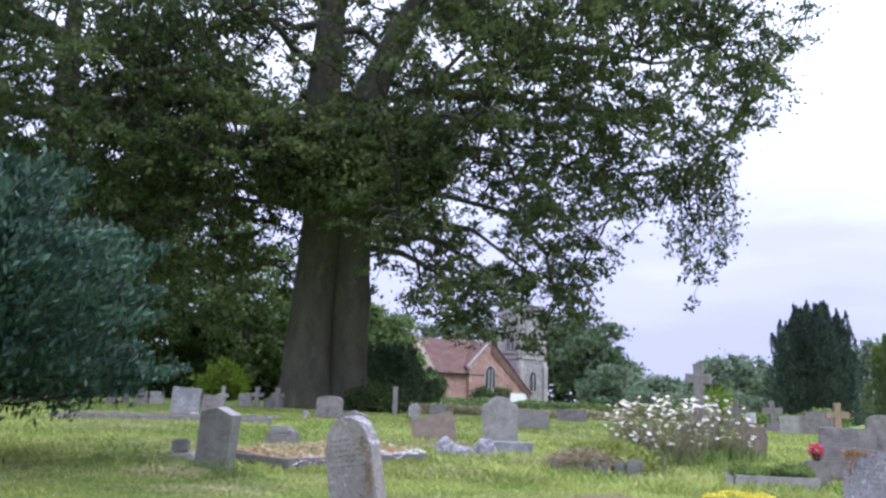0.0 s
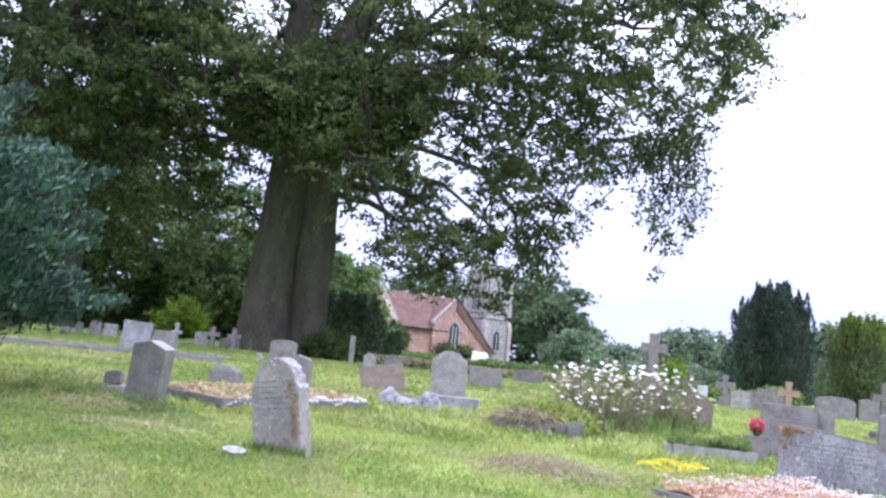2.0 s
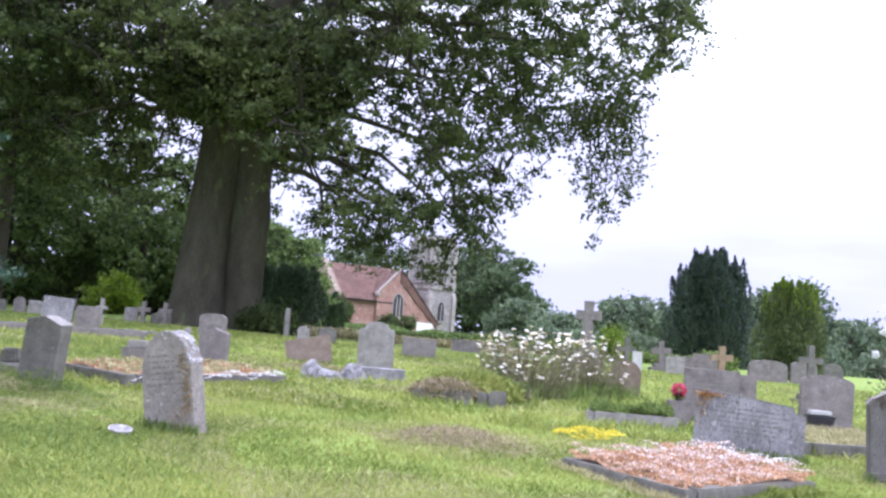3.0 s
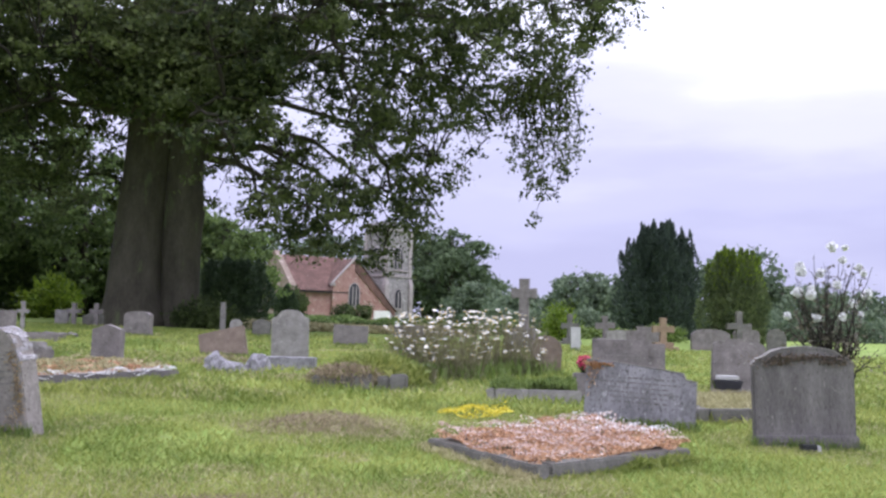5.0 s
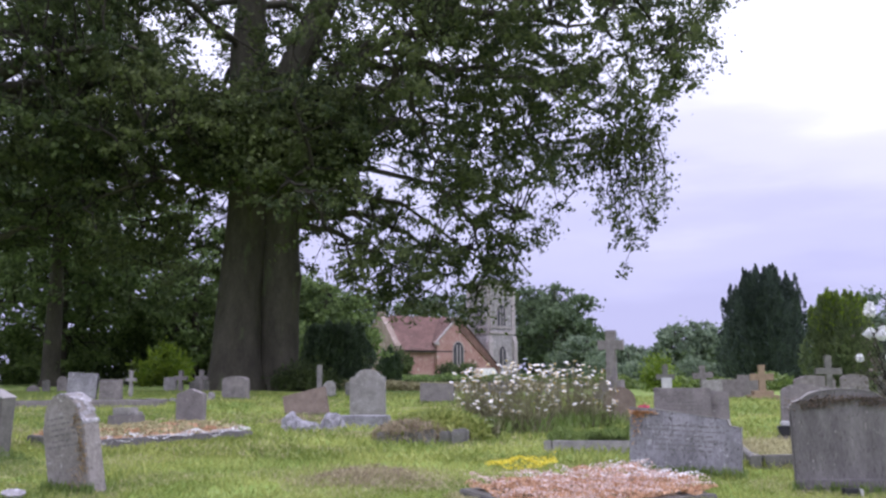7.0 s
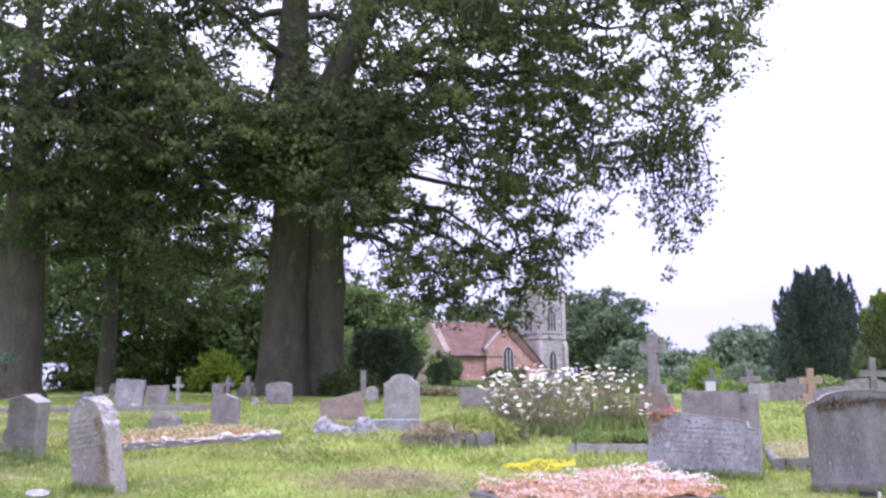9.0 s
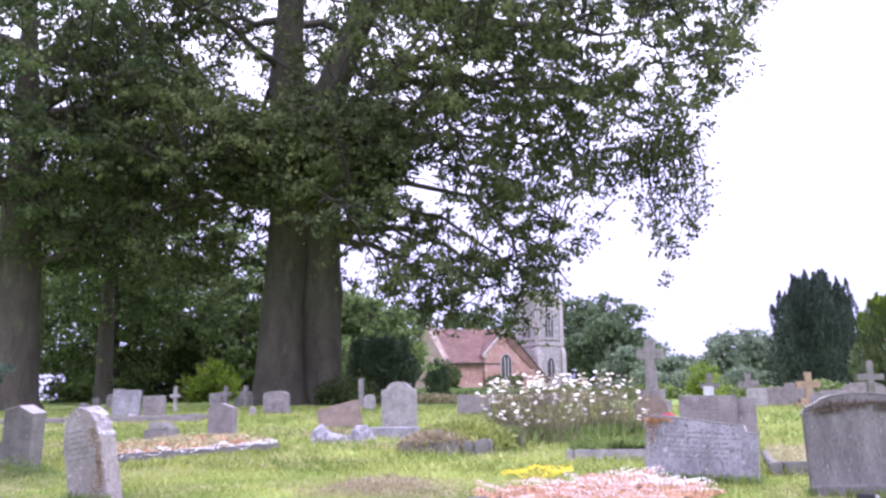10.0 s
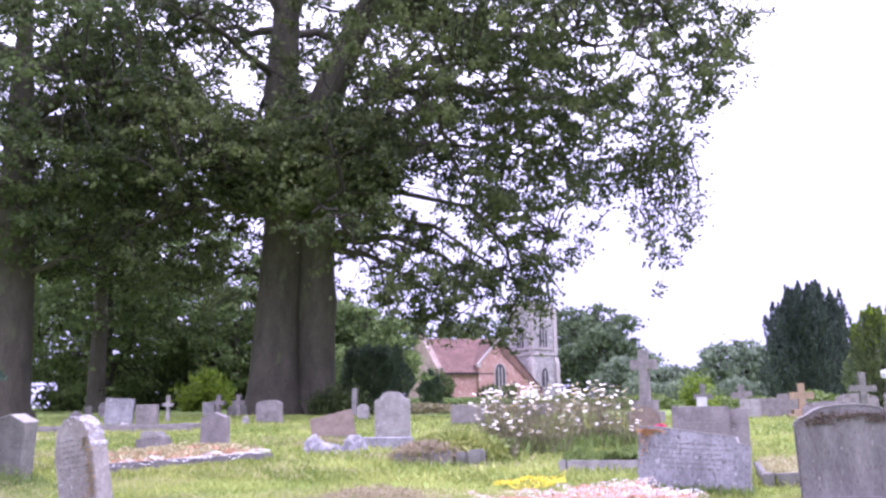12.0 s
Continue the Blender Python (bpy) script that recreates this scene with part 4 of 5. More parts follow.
def church_window(cx, y, z0, w, h, lights, parent, spread_y=0.0, m=Matrix()):
    head = arc(0, h - w * 0.75, w / 2, w * 0.75, 0, 180, 10)
    pts = [(cx - w / 2, z0), (cx + w / 2, z0)] + [(cx + a, z0 + b) for a, b in head]
    big = [(cx + (a - cx) * 1.18, z0 - 0.12 + (b - z0) * 1.10) for a, b in pts]
    bm = bmesh.new()
    add_prism(bm, big, y - 0.05, y + 0.02, m)
    win = part("window", bm, M_DRESS, parent, "pointed stone window surround")
    bm = bmesh.new()
    add_prism(bm, pts, y - 0.075, y - 0.054, m)
    part("pane", bm, M_LEAD, win, "dark leaded glass")
    for i in range(1, lights):
        bm = bmesh.new()
        x = cx - w / 2 + w * i / lights
        add_box(bm, x - 0.05, x + 0.05, y - 0.11, y - 0.078, z0, z0 + h * 0.86, m)
        part("mullion", bm, M_DRESS, win)
    bm = bmesh.new()
    add_box(bm, cx - w * 0.62, cx + w * 0.62, y - 0.14, y, z0 - 0.2, z0 - 0.05, m)
    part("sill", bm, M_DRESS, win)


church_window(GP - 0.05, GY, 2.35 - zb, 1.05, 2.15, 3, church)
# pale parapet up the end gable, and a weathered stone finial on the cross gable
bm = bmesh.new()
add_prism(bm, [(-0.3, EAVE - 0.25), (DEPTH / 2, RIDGE + 0.2), (DEPTH + 0.3, EAVE - 0.25), (DEPTH + 0.3, EAVE), (DEPTH / 2, RIDGE + 0.42), (-0.3, EAVE)], 0.10, -0.55, end_m)
bmesh.ops.recalc_face_normals(bm, faces=bm.faces)
part("parapet", worn(bm, 0.07, 1.3, 0.03), M_VERGE, church, "worn stone parapet of the end gable")
bm = bmesh.new()
add_box(bm, G0 - 0.18, G0 + 0.22, GY - 0.18, GY + 0.25, KNEEL - 0.25, KNEEL + 0.05)
part("kneeler", worn(bm, 0.02, 3.0, 0.03), M_DRESS, church)
# tower, seen corner on, with its faces turned from the nave
TW = 3.35
TM = Matrix.Rotation(radians(-TH), 4, "Z") @ Matrix.Translation((14.9, -84, 0)) @ Matrix.Translation((-6.78, 91, 0)) @ Matrix.Rotation(radians(46), 4, "Z")
bm = bmesh.new()
add_box(bm, 0, TW, 0, TW, 0, 5.55 - zb, TM)
tower = part("tower", bm, M_FLINT, church, "grey flint and stone tower")
bm = bmesh.new()
add_box(bm, 0.10, TW - 0.10, 0.10, TW - 0.10, 5.55 - zb, 10.3 - zb, TM)
part("belfry_stage", bm, M_FLINT, tower)
for name, za, zc, by in (("string_course", 5.42, 5.66, 0.12), ("string_course", 6.02, 6.16, 0.02), ("cornice", 10.12, 10.36, 0.08)):
    bm = bmesh.new()
    add_box(bm, -by, TW + by, -by, TW + by, za - zb, zc - zb, TM)
    part(name, worn(bm, 0.02, 2.0, 0.03), M_DRESS, tower)
for i in range(5):
    fx, fy = (0.1 + 1.225 * max(0, i - 2), 0.1 + 1.225 * max(0, 2 - i))
    bm = bmesh.new()
    add_box(bm, fx, fx + 0.7, fy, fy + 0.7, 10.36 - zb, 11.0 - zb, TM)
    part("merlon", worn(bm, 0.02, 2.0, 0.03), M_FLINT, tower)
for m in (TM, TM @ Matrix.Translation((0, TW, 0)) @ Matrix.Rotation(radians(-90), 4, "Z")):
    for x in (-0.22, TW - 0.28):
        bm = bmesh.new()
        add_prism(bm, [(-0.28, 0), (0.02, 0), (0.02, 5.3 - zb), (-0.05, 5.3 - zb), (-0.28, 4.6 - zb)], x, x + 0.5, m @ Matrix.Rotation(radians(90), 4, "Z") @ Matrix.Scale(-1, 4, (0, 1, 0)))
        bmesh.ops.recalc_face_normals(bm, faces=bm.faces)
        part("buttress", worn(bm, 0.02, 2.0, 0.03), M_DRESS, tower, "pale dressed stone buttress")
        bm = bmesh.new()
        add_box(bm, x, x + 0.5, 0.0, 0.09, 5.67 - zb, 10.1 - zb, m)
        part("quoin", worn(bm, 0.02, 2.0, 0.02), M_DRESS, tower, "pale dressed corner stones")
    church_window(TW / 2, 0.09, 6.25 - zb, 1.05, 2.15, 3, church, m=m)
    church_window(TW / 2, -0.01, 2.3 - zb, 0.85, 1.9, 2, church, m=m)

# ---- graves ----
headstone("arched", -3.64, 8.5, 0.60, 1.02, M_AGED, "pale grey headstone, white lichen crusting its arched top", 0.20, -20, 4, -8, lines=6, crust=1)
headstone("peak", -6.27, 10.85, 0.50, 1.03, M_DARK, "dark grey headstone with a low peaked pale-edged top, leaning", 0.24, -10, 2, 6, crust=2)
headstone("peak", -5.42, 15.3, 0.52, 0.97, M_GREY, "grey headstone with a low peaked top", 0.16, -6, 0, 1)
headstone("shoulder", -2.98, 18.77, 0.76, 1.32, M_PALE, "pale grey headstone with a shouldered round top", 0.12, 0, 0, -1)
headstone("segment", -9.08, 27.2, 0.80, 1.22, M_GREY, "thick grey headstone with a gently curved top", 0.3, -6, 0, 0)
headstone("flat", -12.85, 24.77, 0.86, 1.34, M_LILAC, "plain square-topped blue-grey headstone", 0.12, 8, 0, 3)
headstone("flat", -12.0, 24.9, 0.66, 1.15, M_GREY, "plain square-topped grey headstone", 0.16, 4, 0, 0)
headstone("step", 2.56, 10.9, 1.28, 0.74, M_LILAC, "broad low blue-grey headstone with a stepped shoulder", 0.14, -16, -3, 2, lines=6, crust=2)
headstone("flat", 2.98, 14.5, 0.86, 0.95, M_GREY, "grey memorial slab lettered in rows", 0.14, -4, 0, 0, lines=7)
headstone("flat", 3.52, 14.56, 0.36, 0.90, M_GREY, "narrow plain grey slab", 0.12, -4, 0, 0)
headstone("wide", 4.08, 9.78, 1.03, 1.00, M_STREAK, "broad dark grey headstone with a shallow arched top on a plinth", 0.12, -3, 0, -2, (1.05, 0.10, 0.15), lines=0, crust=2)
headstone("segment", 4.98, 15.04, 0.84, 1.0, M_GREY, "weathered grey headstone with a curved top", 0.14, -6, -4, 2)
headstone("round", 2.2, 18.6, 0.62, 0.93, M_BROWN, "small brown sandstone headstone by the daisies", 0.14, 4, 0, 3)
headstone("round", -6.83, 30.0, 0.42, 1.05, M_PALE, "small pale round-topped headstone", 0.10, 0)
headstone("peak", -6.1, 30.5, 0.6, 1.08, M_DARK, "small dark peaked headstone near the church path", 0.12, 3)
headstone("flat", -2.66, 26.5, 1.0, 0.97, M_GREY, "low square grey headstone", 0.2, 0, 0, 2)
headstone("flat", -4.48, 19.5, 1.0, 0.88, M_BROWN, "leaning brown slab with a sloping top edge", 0.12, 0, -12, -13)
headstone("flat", -1.5, 37.0, 1.2, 0.95, M_GREY, "low wide grey headstone near the church path", 0.2, 2)
headstone("segment", 10.2, 35.5, 1.5, 1.12, M_GREY, "wide grey headstone with a curved top", 0.2, 4)
headstone("segment", 11.9, 36.5, 1.0, 1.15, M_GREY, "grey headstone with a curved top", 0.2, -4)
headstone("round", 13.6, 38.0, 0.8, 1.2, M_DARK, "dark round-topped headstone among far graves", 0.15)
headstone("flat", 4.3, 30.0, 0.32, 1.08, M_WHITE, "narrow white marble headstone beyond the daisies", 0.12, 5)
headstone("flat", 6.15, 33.0, 0.7, 0.98, M_PALE, "low pale stone headstone among the crosses", 0.14, 5)
headstone("flat", 6.9, 34.5, 1.2, 1.0, M_GREY, "low square-topped grey headstone", 0.25)
headstone("flat", 8.4, 38, 1.1, 1.15, M_GREY, "grey headstone beyond the crosses", 0.2)
headstone("round", 6.9, 16.0, 0.6, 0.80, M_BROWN, "small brown headstone beside the rose bush", 0.12)
far = ((-18.24, 33, 0.5, 1.28), (-17.65, 33, 0.55, 1.19), (-18.94, 33, 0.3, 1.15), (-19.5, 33, 0.5, 0.95), (-14.6, 34.6, 0.55, 1.22), (-13.5, 34.9, 0.8, 1.15), (-23.5, 33.5, 0.6, 1.2))
for i, (x, y, w, top) in enumerate(far):
    headstone(("round", "flat", "peak")[i % 3], x, y, w, top, (M_GREY, M_PALE, M_DARK)[i % 3], "small weathered headstone near the tree trunks", 0.12, (i * 37) % 24 - 12, 0, (i * 29) % 8 - 4)

cross(2.53, 29.0, 2.3, 0.80, M_GREY, "tall grey stone cross on a stepped plinth", 0.22, 0.80, 0.28, 0.75, -18)
cross(7.97, 33.66, 1.25, 0.80, M_TAN, "tan stone cross on a low plinth", 0.2, 0.66, 0.22, 0.35)
cross(12.55, 41.6, 1.45, 0.85, M_GREY, "grey stone cross before the cypress", 0.2, 0.7, 0.2, 0.35)
cross(6.45, 37.0, 1.22, 0.78, M_GREY, "grey stone cross on a low plinth", 0.2, 0.68, 0.22, 0.35, 0, -4)
cross(4.85, 36.0, 1.25, 0.7, M_DARK, "dark mossy stone cross among far graves", 0.2, 0.62, 0.2, 0.3)
cross(-12.95, 28.0, 0.95, 0.36, M_PALE, "small pale stone cross", 0.1, 0.68, 0.10)
cross(-13.9, 34.0, 0.9, 0.55, M_GREY, "small grey stone cross near the oak", 0.14, 0.66, 0.15)
cross(-13.05, 34.0, 0.92, 0.5, M_GREY, "small grey stone cross near the oak", 0.14, 0.66, 0.15)
cross(7.3, 22.5, 1.5, 0.6, M_DARK, "slim dark stone cross behind the roses", 0.14, 0.75, 0.14, 0.3)


def kerb_frame(name, corners, height, wide, mat, label, fill=None, cat="grave kerb", end=None):
    """A grave's kerb: four worn stone rails round a bed."""
    cx, cy = sum(p[0] for p in corners) / 4, sum(p[1] for p in corners) / 4
    z = ground_z(cx, cy)
    t = thing(name, pose(cx, cy, z - 0.08), label, cat, "grave kerbs")
    for i in range(4):
        a, b = Vector(corners[i]) - Vector((cx, cy)), Vector(corners[(i + 1) % 4]) - Vector((cx, cy))
        d = b - a
        m = Matrix.Translation((a.x, a.y, 0)) @ Matrix.Rotation(math.atan2(d.y, d.x), 4, "Z")
        bm = bmesh.new()
        add_box(bm, wide * 0.5 + 0.004, d.length + wide * 0.5 - 0.004, -wide / 2, wide / 2, 0, height + 0.08, m)
        part("kerb_rail", worn(bm, 0.01, 5.0, 0.015), end if end and i == 3 else mat, t)
    if fill:
        inner = [(Vector(p) - Vector((cx, cy))) * 0.97 for p in corners]
        bm = bmesh.new()
        vs = [bm.verts.new((p.x, p.y, height + 0.02)) for p in inner]
        bm.faces.new(vs)
        bmesh.ops.subdivide_edges(bm, edges=list(bm.edges), cuts=10, use_grid_fill=True)
        for v in bm.verts:
            v.co.z += 0.04 * noise.noise(v.co * 3)
        part("bed", bm, fill, t)
    return t


def in_quad(q, n, seed):
    rng = np.random.default_rng(seed)
    u, v = rng.random(n)[:, None], rng.random(n)[:, None]
    a, b, c, d = (np.array(p, float) for p in q)
    return (a * (1 - u) + b * u) * (1 - v) + (d * (1 - u) + c * u) * v


def carpet(name, q, n, low, high, size, mat, label, seed, cat="flowers", width=0.6, spread=0.9):
    p = in_quad(q, n, seed)
    rng = np.random.default_rng(seed)
    z = np.array([ground_z(a, b) + (0.5 + 0.7 * noise.noise(Vector((a * 4, b * 4, seed)))) * (high - low) for a, b in p]) + low + rng.uniform(-0.02, 0.03, n)
    ob = leaf_mesh(name, np.column_stack([p, z]), size, mat, None, width, up=np.array([0, 0, 0.6]), seed=seed, spread=spread)
    return tagged(ob, label, cat, kind="stuff")


PLOT = ((-5.45, 11.7), (-3.9, 14.0), (-5.3, 15.0), (-6.9, 12.9))
kerb_frame("grave_kerb", PLOT, 0.15, 0.15, M_STREAK, "raised grey stone grave kerb with a dry bed", M_SOIL, end=M_DARK)
carpet("dry_stonecrop", PLOT, 3400, 0.13, 0.25, 0.05, M_RUSTLEAF, "orange-brown dry stonecrop in the kerb", 201, "plants")
carpet("dry_stonecrop", PLOT, 2200, 0.14, 0.30, 0.06, M_STRAW, "pale dry stalks in the kerb", 202, "plants")
carpet("white_alyssum", ((-5.37, 11.62), (-3.80, 13.95), (-4.05, 14.15), (-5.6, 11.85)), 1500, 0.08, 0.25, 0.032, M_PETAL, "white flowers along the kerb edge", 208)
carpet("kerb_grass", ((-5.3, 11.45), (-3.6, 13.8), (-3.72, 13.9), (-5.42, 11.55)), 900, 0.02, 0.10, 0.13, M_GRASS, "long grass against the grave kerb", 210, "grass", 0.10, 0.6)
BED_BACK = ((2.2, 8.9), (2.55, 8.85), (1.85, 10.0), (0.6, 8.9))
BED = ((1.08, 7.42), (2.5, 8.65), (1.9, 10.1), (0.25, 8.8))
BED_WIDE = ((1.06, 7.38), (2.62, 8.68), (1.95, 10.2), (0.2, 8.82))
kerb_frame("grave_kerb", BED, 0.11, 0.15, M_DARK, "low stone grave kerb overgrown with stonecrop", M_SOIL)
carpet("stonecrop", BED_WIDE, 12000, 0.09, 0.22, 0.035, M_RUSTLEAF, "orange stonecrop filling the grave bed", 203, "plants")
carpet("stonecrop_flowers", BED_WIDE, 4000, 0.13, 0.27, 0.026, M_PINK, "pale pink stonecrop flowers", 204)
carpet("stonecrop_flowers", BED_BACK, 500, 0.18, 0.30, 0.026, M_PETAL, "white stonecrop flowers at the back of the bed", 209)
carpet("kerb_grass", ((0.98, 7.22), (2.68, 8.52), (2.60, 8.62), (0.95, 7.34)), 1300, 0.0, 0.09, 0.12, M_GRASS, "uncut grass against the stonecrop kerb", 211, "grass", 0.10, 0.7)
carpet("dry_grass", ((0.0, 8.75), (0.95, 7.2), (1.08, 7.3), (0.16, 8.85)), 1300, 0.0, 0.08, 0.10, M_STRAW, "pale straw against the stonecrop kerb", 212, "grass", 0.09, 1.0)
carpet("yellow_flowers", ((0.2, 10.8), (1.1, 10.8), (1.05, 11.6), (0.3, 11.5)), 1250, 0.03, 0.15, 0.030, M_YELLOW, "small bright yellow flowers in the grass", 205)
KERB2 = ((0.92, 13.2), (2.15, 13.2), (2.15, 14.0), (1.02, 13.85))
kerb_frame("grave_kerb", KERB2, 0.17, 0.12, M_PALE, "low pale stone grave kerb full of grass")
carpet("kerb_grass", KERB2, 3600, 0.12, 0.32, 0.15, M_WEED_SHADE, "long grass inside the kerb", 206, "grass", 0.12, 0.6)
KERB3 = ((3.5, 11.6), (4.9, 12.0), (5.0, 14.0), (3.7, 13.8))
kerb_frame("grave_kerb", KERB3, 0.16, 0.14, M_DARK, "old mossy dark stone grave kerb")
carpet("kerb_grass", KERB3, 2500, 0.12, 0.25, 0.12, M_STRAW, "dry grass inside the kerb", 207, "grass", 0.12, 0.6)
kerb_frame("grave_kerb", ((-14.5, 20.5), (-9.5, 22.6), (-10.0, 24.2), (-15, 22.3)), 0.16, 0.14, M_GREY, "long low grave kerb in the grass")


# pedestal and rocks
t = thing("stone_pedestal", pose(-6.95, 15.95, ground_z(-6.95, 15.95) - 0.05, 0, 0, -6), "small square stone pedestal on a base", "pedestal")
part("base", stone_block(-0.27, 0.27, -0.2, 0.2, 0, 0.30), M_GREY, t)
part("block", stone_block(-0.2, 0.16, -0.15, 0.15, 0.30, 0.44), M_PALE, t)
part("side_step", stone_block(0.165, 0.26, -0.15, 0.15, 0.30, 0.36), M_PALE, t)
t = thing("broken_pedestal", pose(-7.2, 11.9, ground_z(-7.2, 11.9) - 0.05, 0, 0, 10), "small broken stone pedestal in long grass", "pedestal")
part("base", stone_block(-0.20, 0.20, -0.16, 0.16, 0, 0.22, 0.02, 0.025), M_PALE, t)
part("block", stone_block(-0.12, 0.11, -0.11, 0.11, 0.22, 0.42, 0.02, 0.025), M_DARK, t)


def rock(x, y, sx, sy, sz, mat, label, seed):
    bm = bmesh.new()
    bmesh.ops.create_icosphere(bm, subdivisions=3, radius=1.0)
    for v in bm.verts:
        q = v.co * (1 + 0.35 * noise.noise(v.co * 1.6 + Vector((seed, 0, 0))) + 0.10 * noise.noise(v.co * 5 + Vector((0, seed, 0))))
        v.co = Vector((q.x * sx, q.y * sy, max(q.z, -0.5) * sz))
    ob = finish("rock", bm, mat)
    ob.matrix_basis = pose(x, y, ground_z(x, y) + sz * 0.3)
    return tagged(ob, label, "rock", "edging rocks")


rock(-3.78, 16.0, 0.22, 0.18, 0.24, M_LILAC, "rough pale grey rock edging a grave", 1)
rock(-3.05, 16.1, 0.22, 0.18, 0.26, M_LILAC, "rough pale grey rock edging a grave", 5)
rock(-3.45, 15.9, 0.26, 0.16, 0.16, M_LILAC, "low grey rock edging a grave", 9)
rock(-12.2, 24.0, 0.18, 0.14, 0.14, M_PALE, "small pale stone in the grass", 12)
kerb = thing("stone_step", pose(-2.75, 17.1, ground_z(-2.75, 17.1) - 0.05), "long pale kerbstone at a headstone's foot", "kerbstone")
part("block", stone_block(-0.55, 0.55, -0.2, 0.2, 0, 0.28), M_LILAC, kerb)
rock(-9.75, 26.9, 0.12, 0.10, 0.22, M_PALE, "small upright pale stone beside a thick headstone", 14)
rock(-10.6, 24.6, 0.25, 0.18, 0.13, M_DARK, "dark low stone in the grass", 17)
rock(-10.1, 24.9, 0.16, 0.12, 0.12, M_DARK, "dark low stone in the grass", 19)
post = thing("stone_post", pose(-8.3, 34.0, ground_z(-8.3, 34) - 0.05), "thin pale stone post", "post")
part("shaft", stone_block(-0.09, 0.09, -0.08, 0.08, 0, 1.15), M_PALE, post)

# overgrown mound of a sunken tomb
t = thing("sunken_tomb", pose(-1.0, 14.5, ground_z(-1.0, 14.5) - 0.05, 0, 0, -4), "sunken tomb edge overgrown with grass and weeds", "grave")
srng = random.Random(300)
sx = -0.72
while sx < 0.55:
    w = srng.uniform(0.13, 0.30)
    lean_m = Matrix.Translation((sx, -0.58 + srng.uniform(-0.03, 0.03), 0)) @ Euler((radians(srng.uniform(-14, 4)), radians(srng.uniform(-7, 7)), radians(srng.uniform(-8, 8)))).to_matrix().to_4x4()
    bm = bmesh.new()
    add_box(bm, 0, w, -0.08, 0.08, 0, srng.uniform(0.18, 0.29), lean_m)
    part("edge_stone", worn(bm, 0.025, 4.0, 0.03), M_DARK, t)
    sx += w + srng.uniform(0.0, 0.03)
bm = bmesh.new()
bmesh.ops.create_icosphere(bm, subdivisions=3, radius=1.0)
for v in bm.verts:
    v.co = Vector((v.co.x * 0.85, v.co.y * 0.55, max(v.co.z, -0.2) * 0.30)) * (1 + 0.25 * noise.noise(v.co * 2))
part("mound", bm, M_SOIL, t)
rng = np.random.default_rng(301)
a = rng.uniform(0, 2 * math.pi, 3200)
r = np.sqrt(rng.random(3200))
p = np.column_stack([np.cos(a) * r * 0.95, np.sin(a) * r * 0.6, 0.34 * np.sqrt(np.clip(1 - r * r, 0, 1)) + rng.uniform(0, 0.14, 3200)])
leaf_mesh("weed", p * np.array([0.90, 0.9, 1.15]) + np.array([0.16, 0.0, 0]), 0.18, M_GRASS, t, 0.14, up=np.array([0, 0, 0.9]), seed=302, spread=0.9)
leaf_mesh("dead_stalk", p[:1000] * np.array([0.7, 0.5, 0.85]) + np.array([-0.20, -0.42, 0.02]), 0.17, M_DEAD, t, 0.10, up=np.array([0, -0.3, 0.3]), seed=303, spread=0.9)
bushy("weed_tuft", -0.45, 14.7, 0.36, 0.7, "leafy green weed tuft", M_WEED_SHADE, 0.12, 40, 30, 304, "weeds", 0.2)


def dead_or_shade_patch(x, y, rx, ry, n, mat, label, seed, high=0.12):
    rng = np.random.default_rng(seed)
    a = rng.uniform(0, 2 * math.pi, n)
    r = np.sqrt(rng.random(n)) * (1 + 0.25 * np.sin(3 * a + seed))
    px, py = x + np.cos(a) * r * rx, y + np.sin(a) * r * ry
    z = np.array([ground_z(u, v) for u, v in zip(px, py)]) + high * np.clip(1 - r, 0.1, 1) * rng.random(n) + 0.02
    ob = leaf_mesh("dead_or_shade_grass", np.column_stack([px, py, z]), 0.10, mat, None, 0.075, up=np.array([0, 0, 0.2]), seed=seed, spread=1.0)
    return tagged(ob, label, "grass", kind="stuff")


dead_or_shade_patch(-0.95, 9.75, 0.75, 0.75, 2600, M_DEAD, "low heap of dead brown cut grass", 311, 0.2)
dead_or_shade_patch(-0.8, 9.8, 0.95, 0.85, 1500, M_STRAW, "pale straw round the heap of cut grass", 318, 0.14)
dead_or_shade_patch(-1.0, 5.9, 0.9, 0.5, 1500, M_DEAD, "brown dead grass wisps in the turf", 319, 0.08)
dead_or_shade_patch(0.9, 7.0, 0.5, 0.4, 700, M_STRAW, "pale straw beside the kerb", 320, 0.08)
dead_or_shade_patch(-2.2, 15.0, 0.7, 0.5, 1500, M_STRAW, "pale dry grass by the rocks", 312)
dead_or_shade_patch(-4.0, 17.5, 1.0, 0.8, 2200, M_DEAD, "dry brown weeds behind the kerb", 313, 0.25)
dead_or_shade_patch(-1.7, 23.5, 1.7, 0.7, 2600, M_STRAW, "pale dry strip behind the round-topped headstone", 332, 0.10)
dead_or_shade_patch(0.1, 18.5, 1.0, 0.4, 900, M_STRAW, "pale dry grass strip", 314)
dead_or_shade_patch(-7.3, 12.2, 0.8, 0.6, 1800, M_STRAW, "long pale grass round the broken pedestal", 315, 0.3)
dead_or_shade_patch(-6.6, 10.3, 0.9, 0.35, 1800, M_STRAW, "long pale grass before a leaning headstone", 321, 0.22)
# long growth by the stones; its darker green also does for shade here
dead_or_shade_patch(-7.6, 11.4, 1.0, 0.6, 2600, M_WEED_SHADE, "long green grass round the broken pedestal, darkening the turf like shade", 322, 0.40)
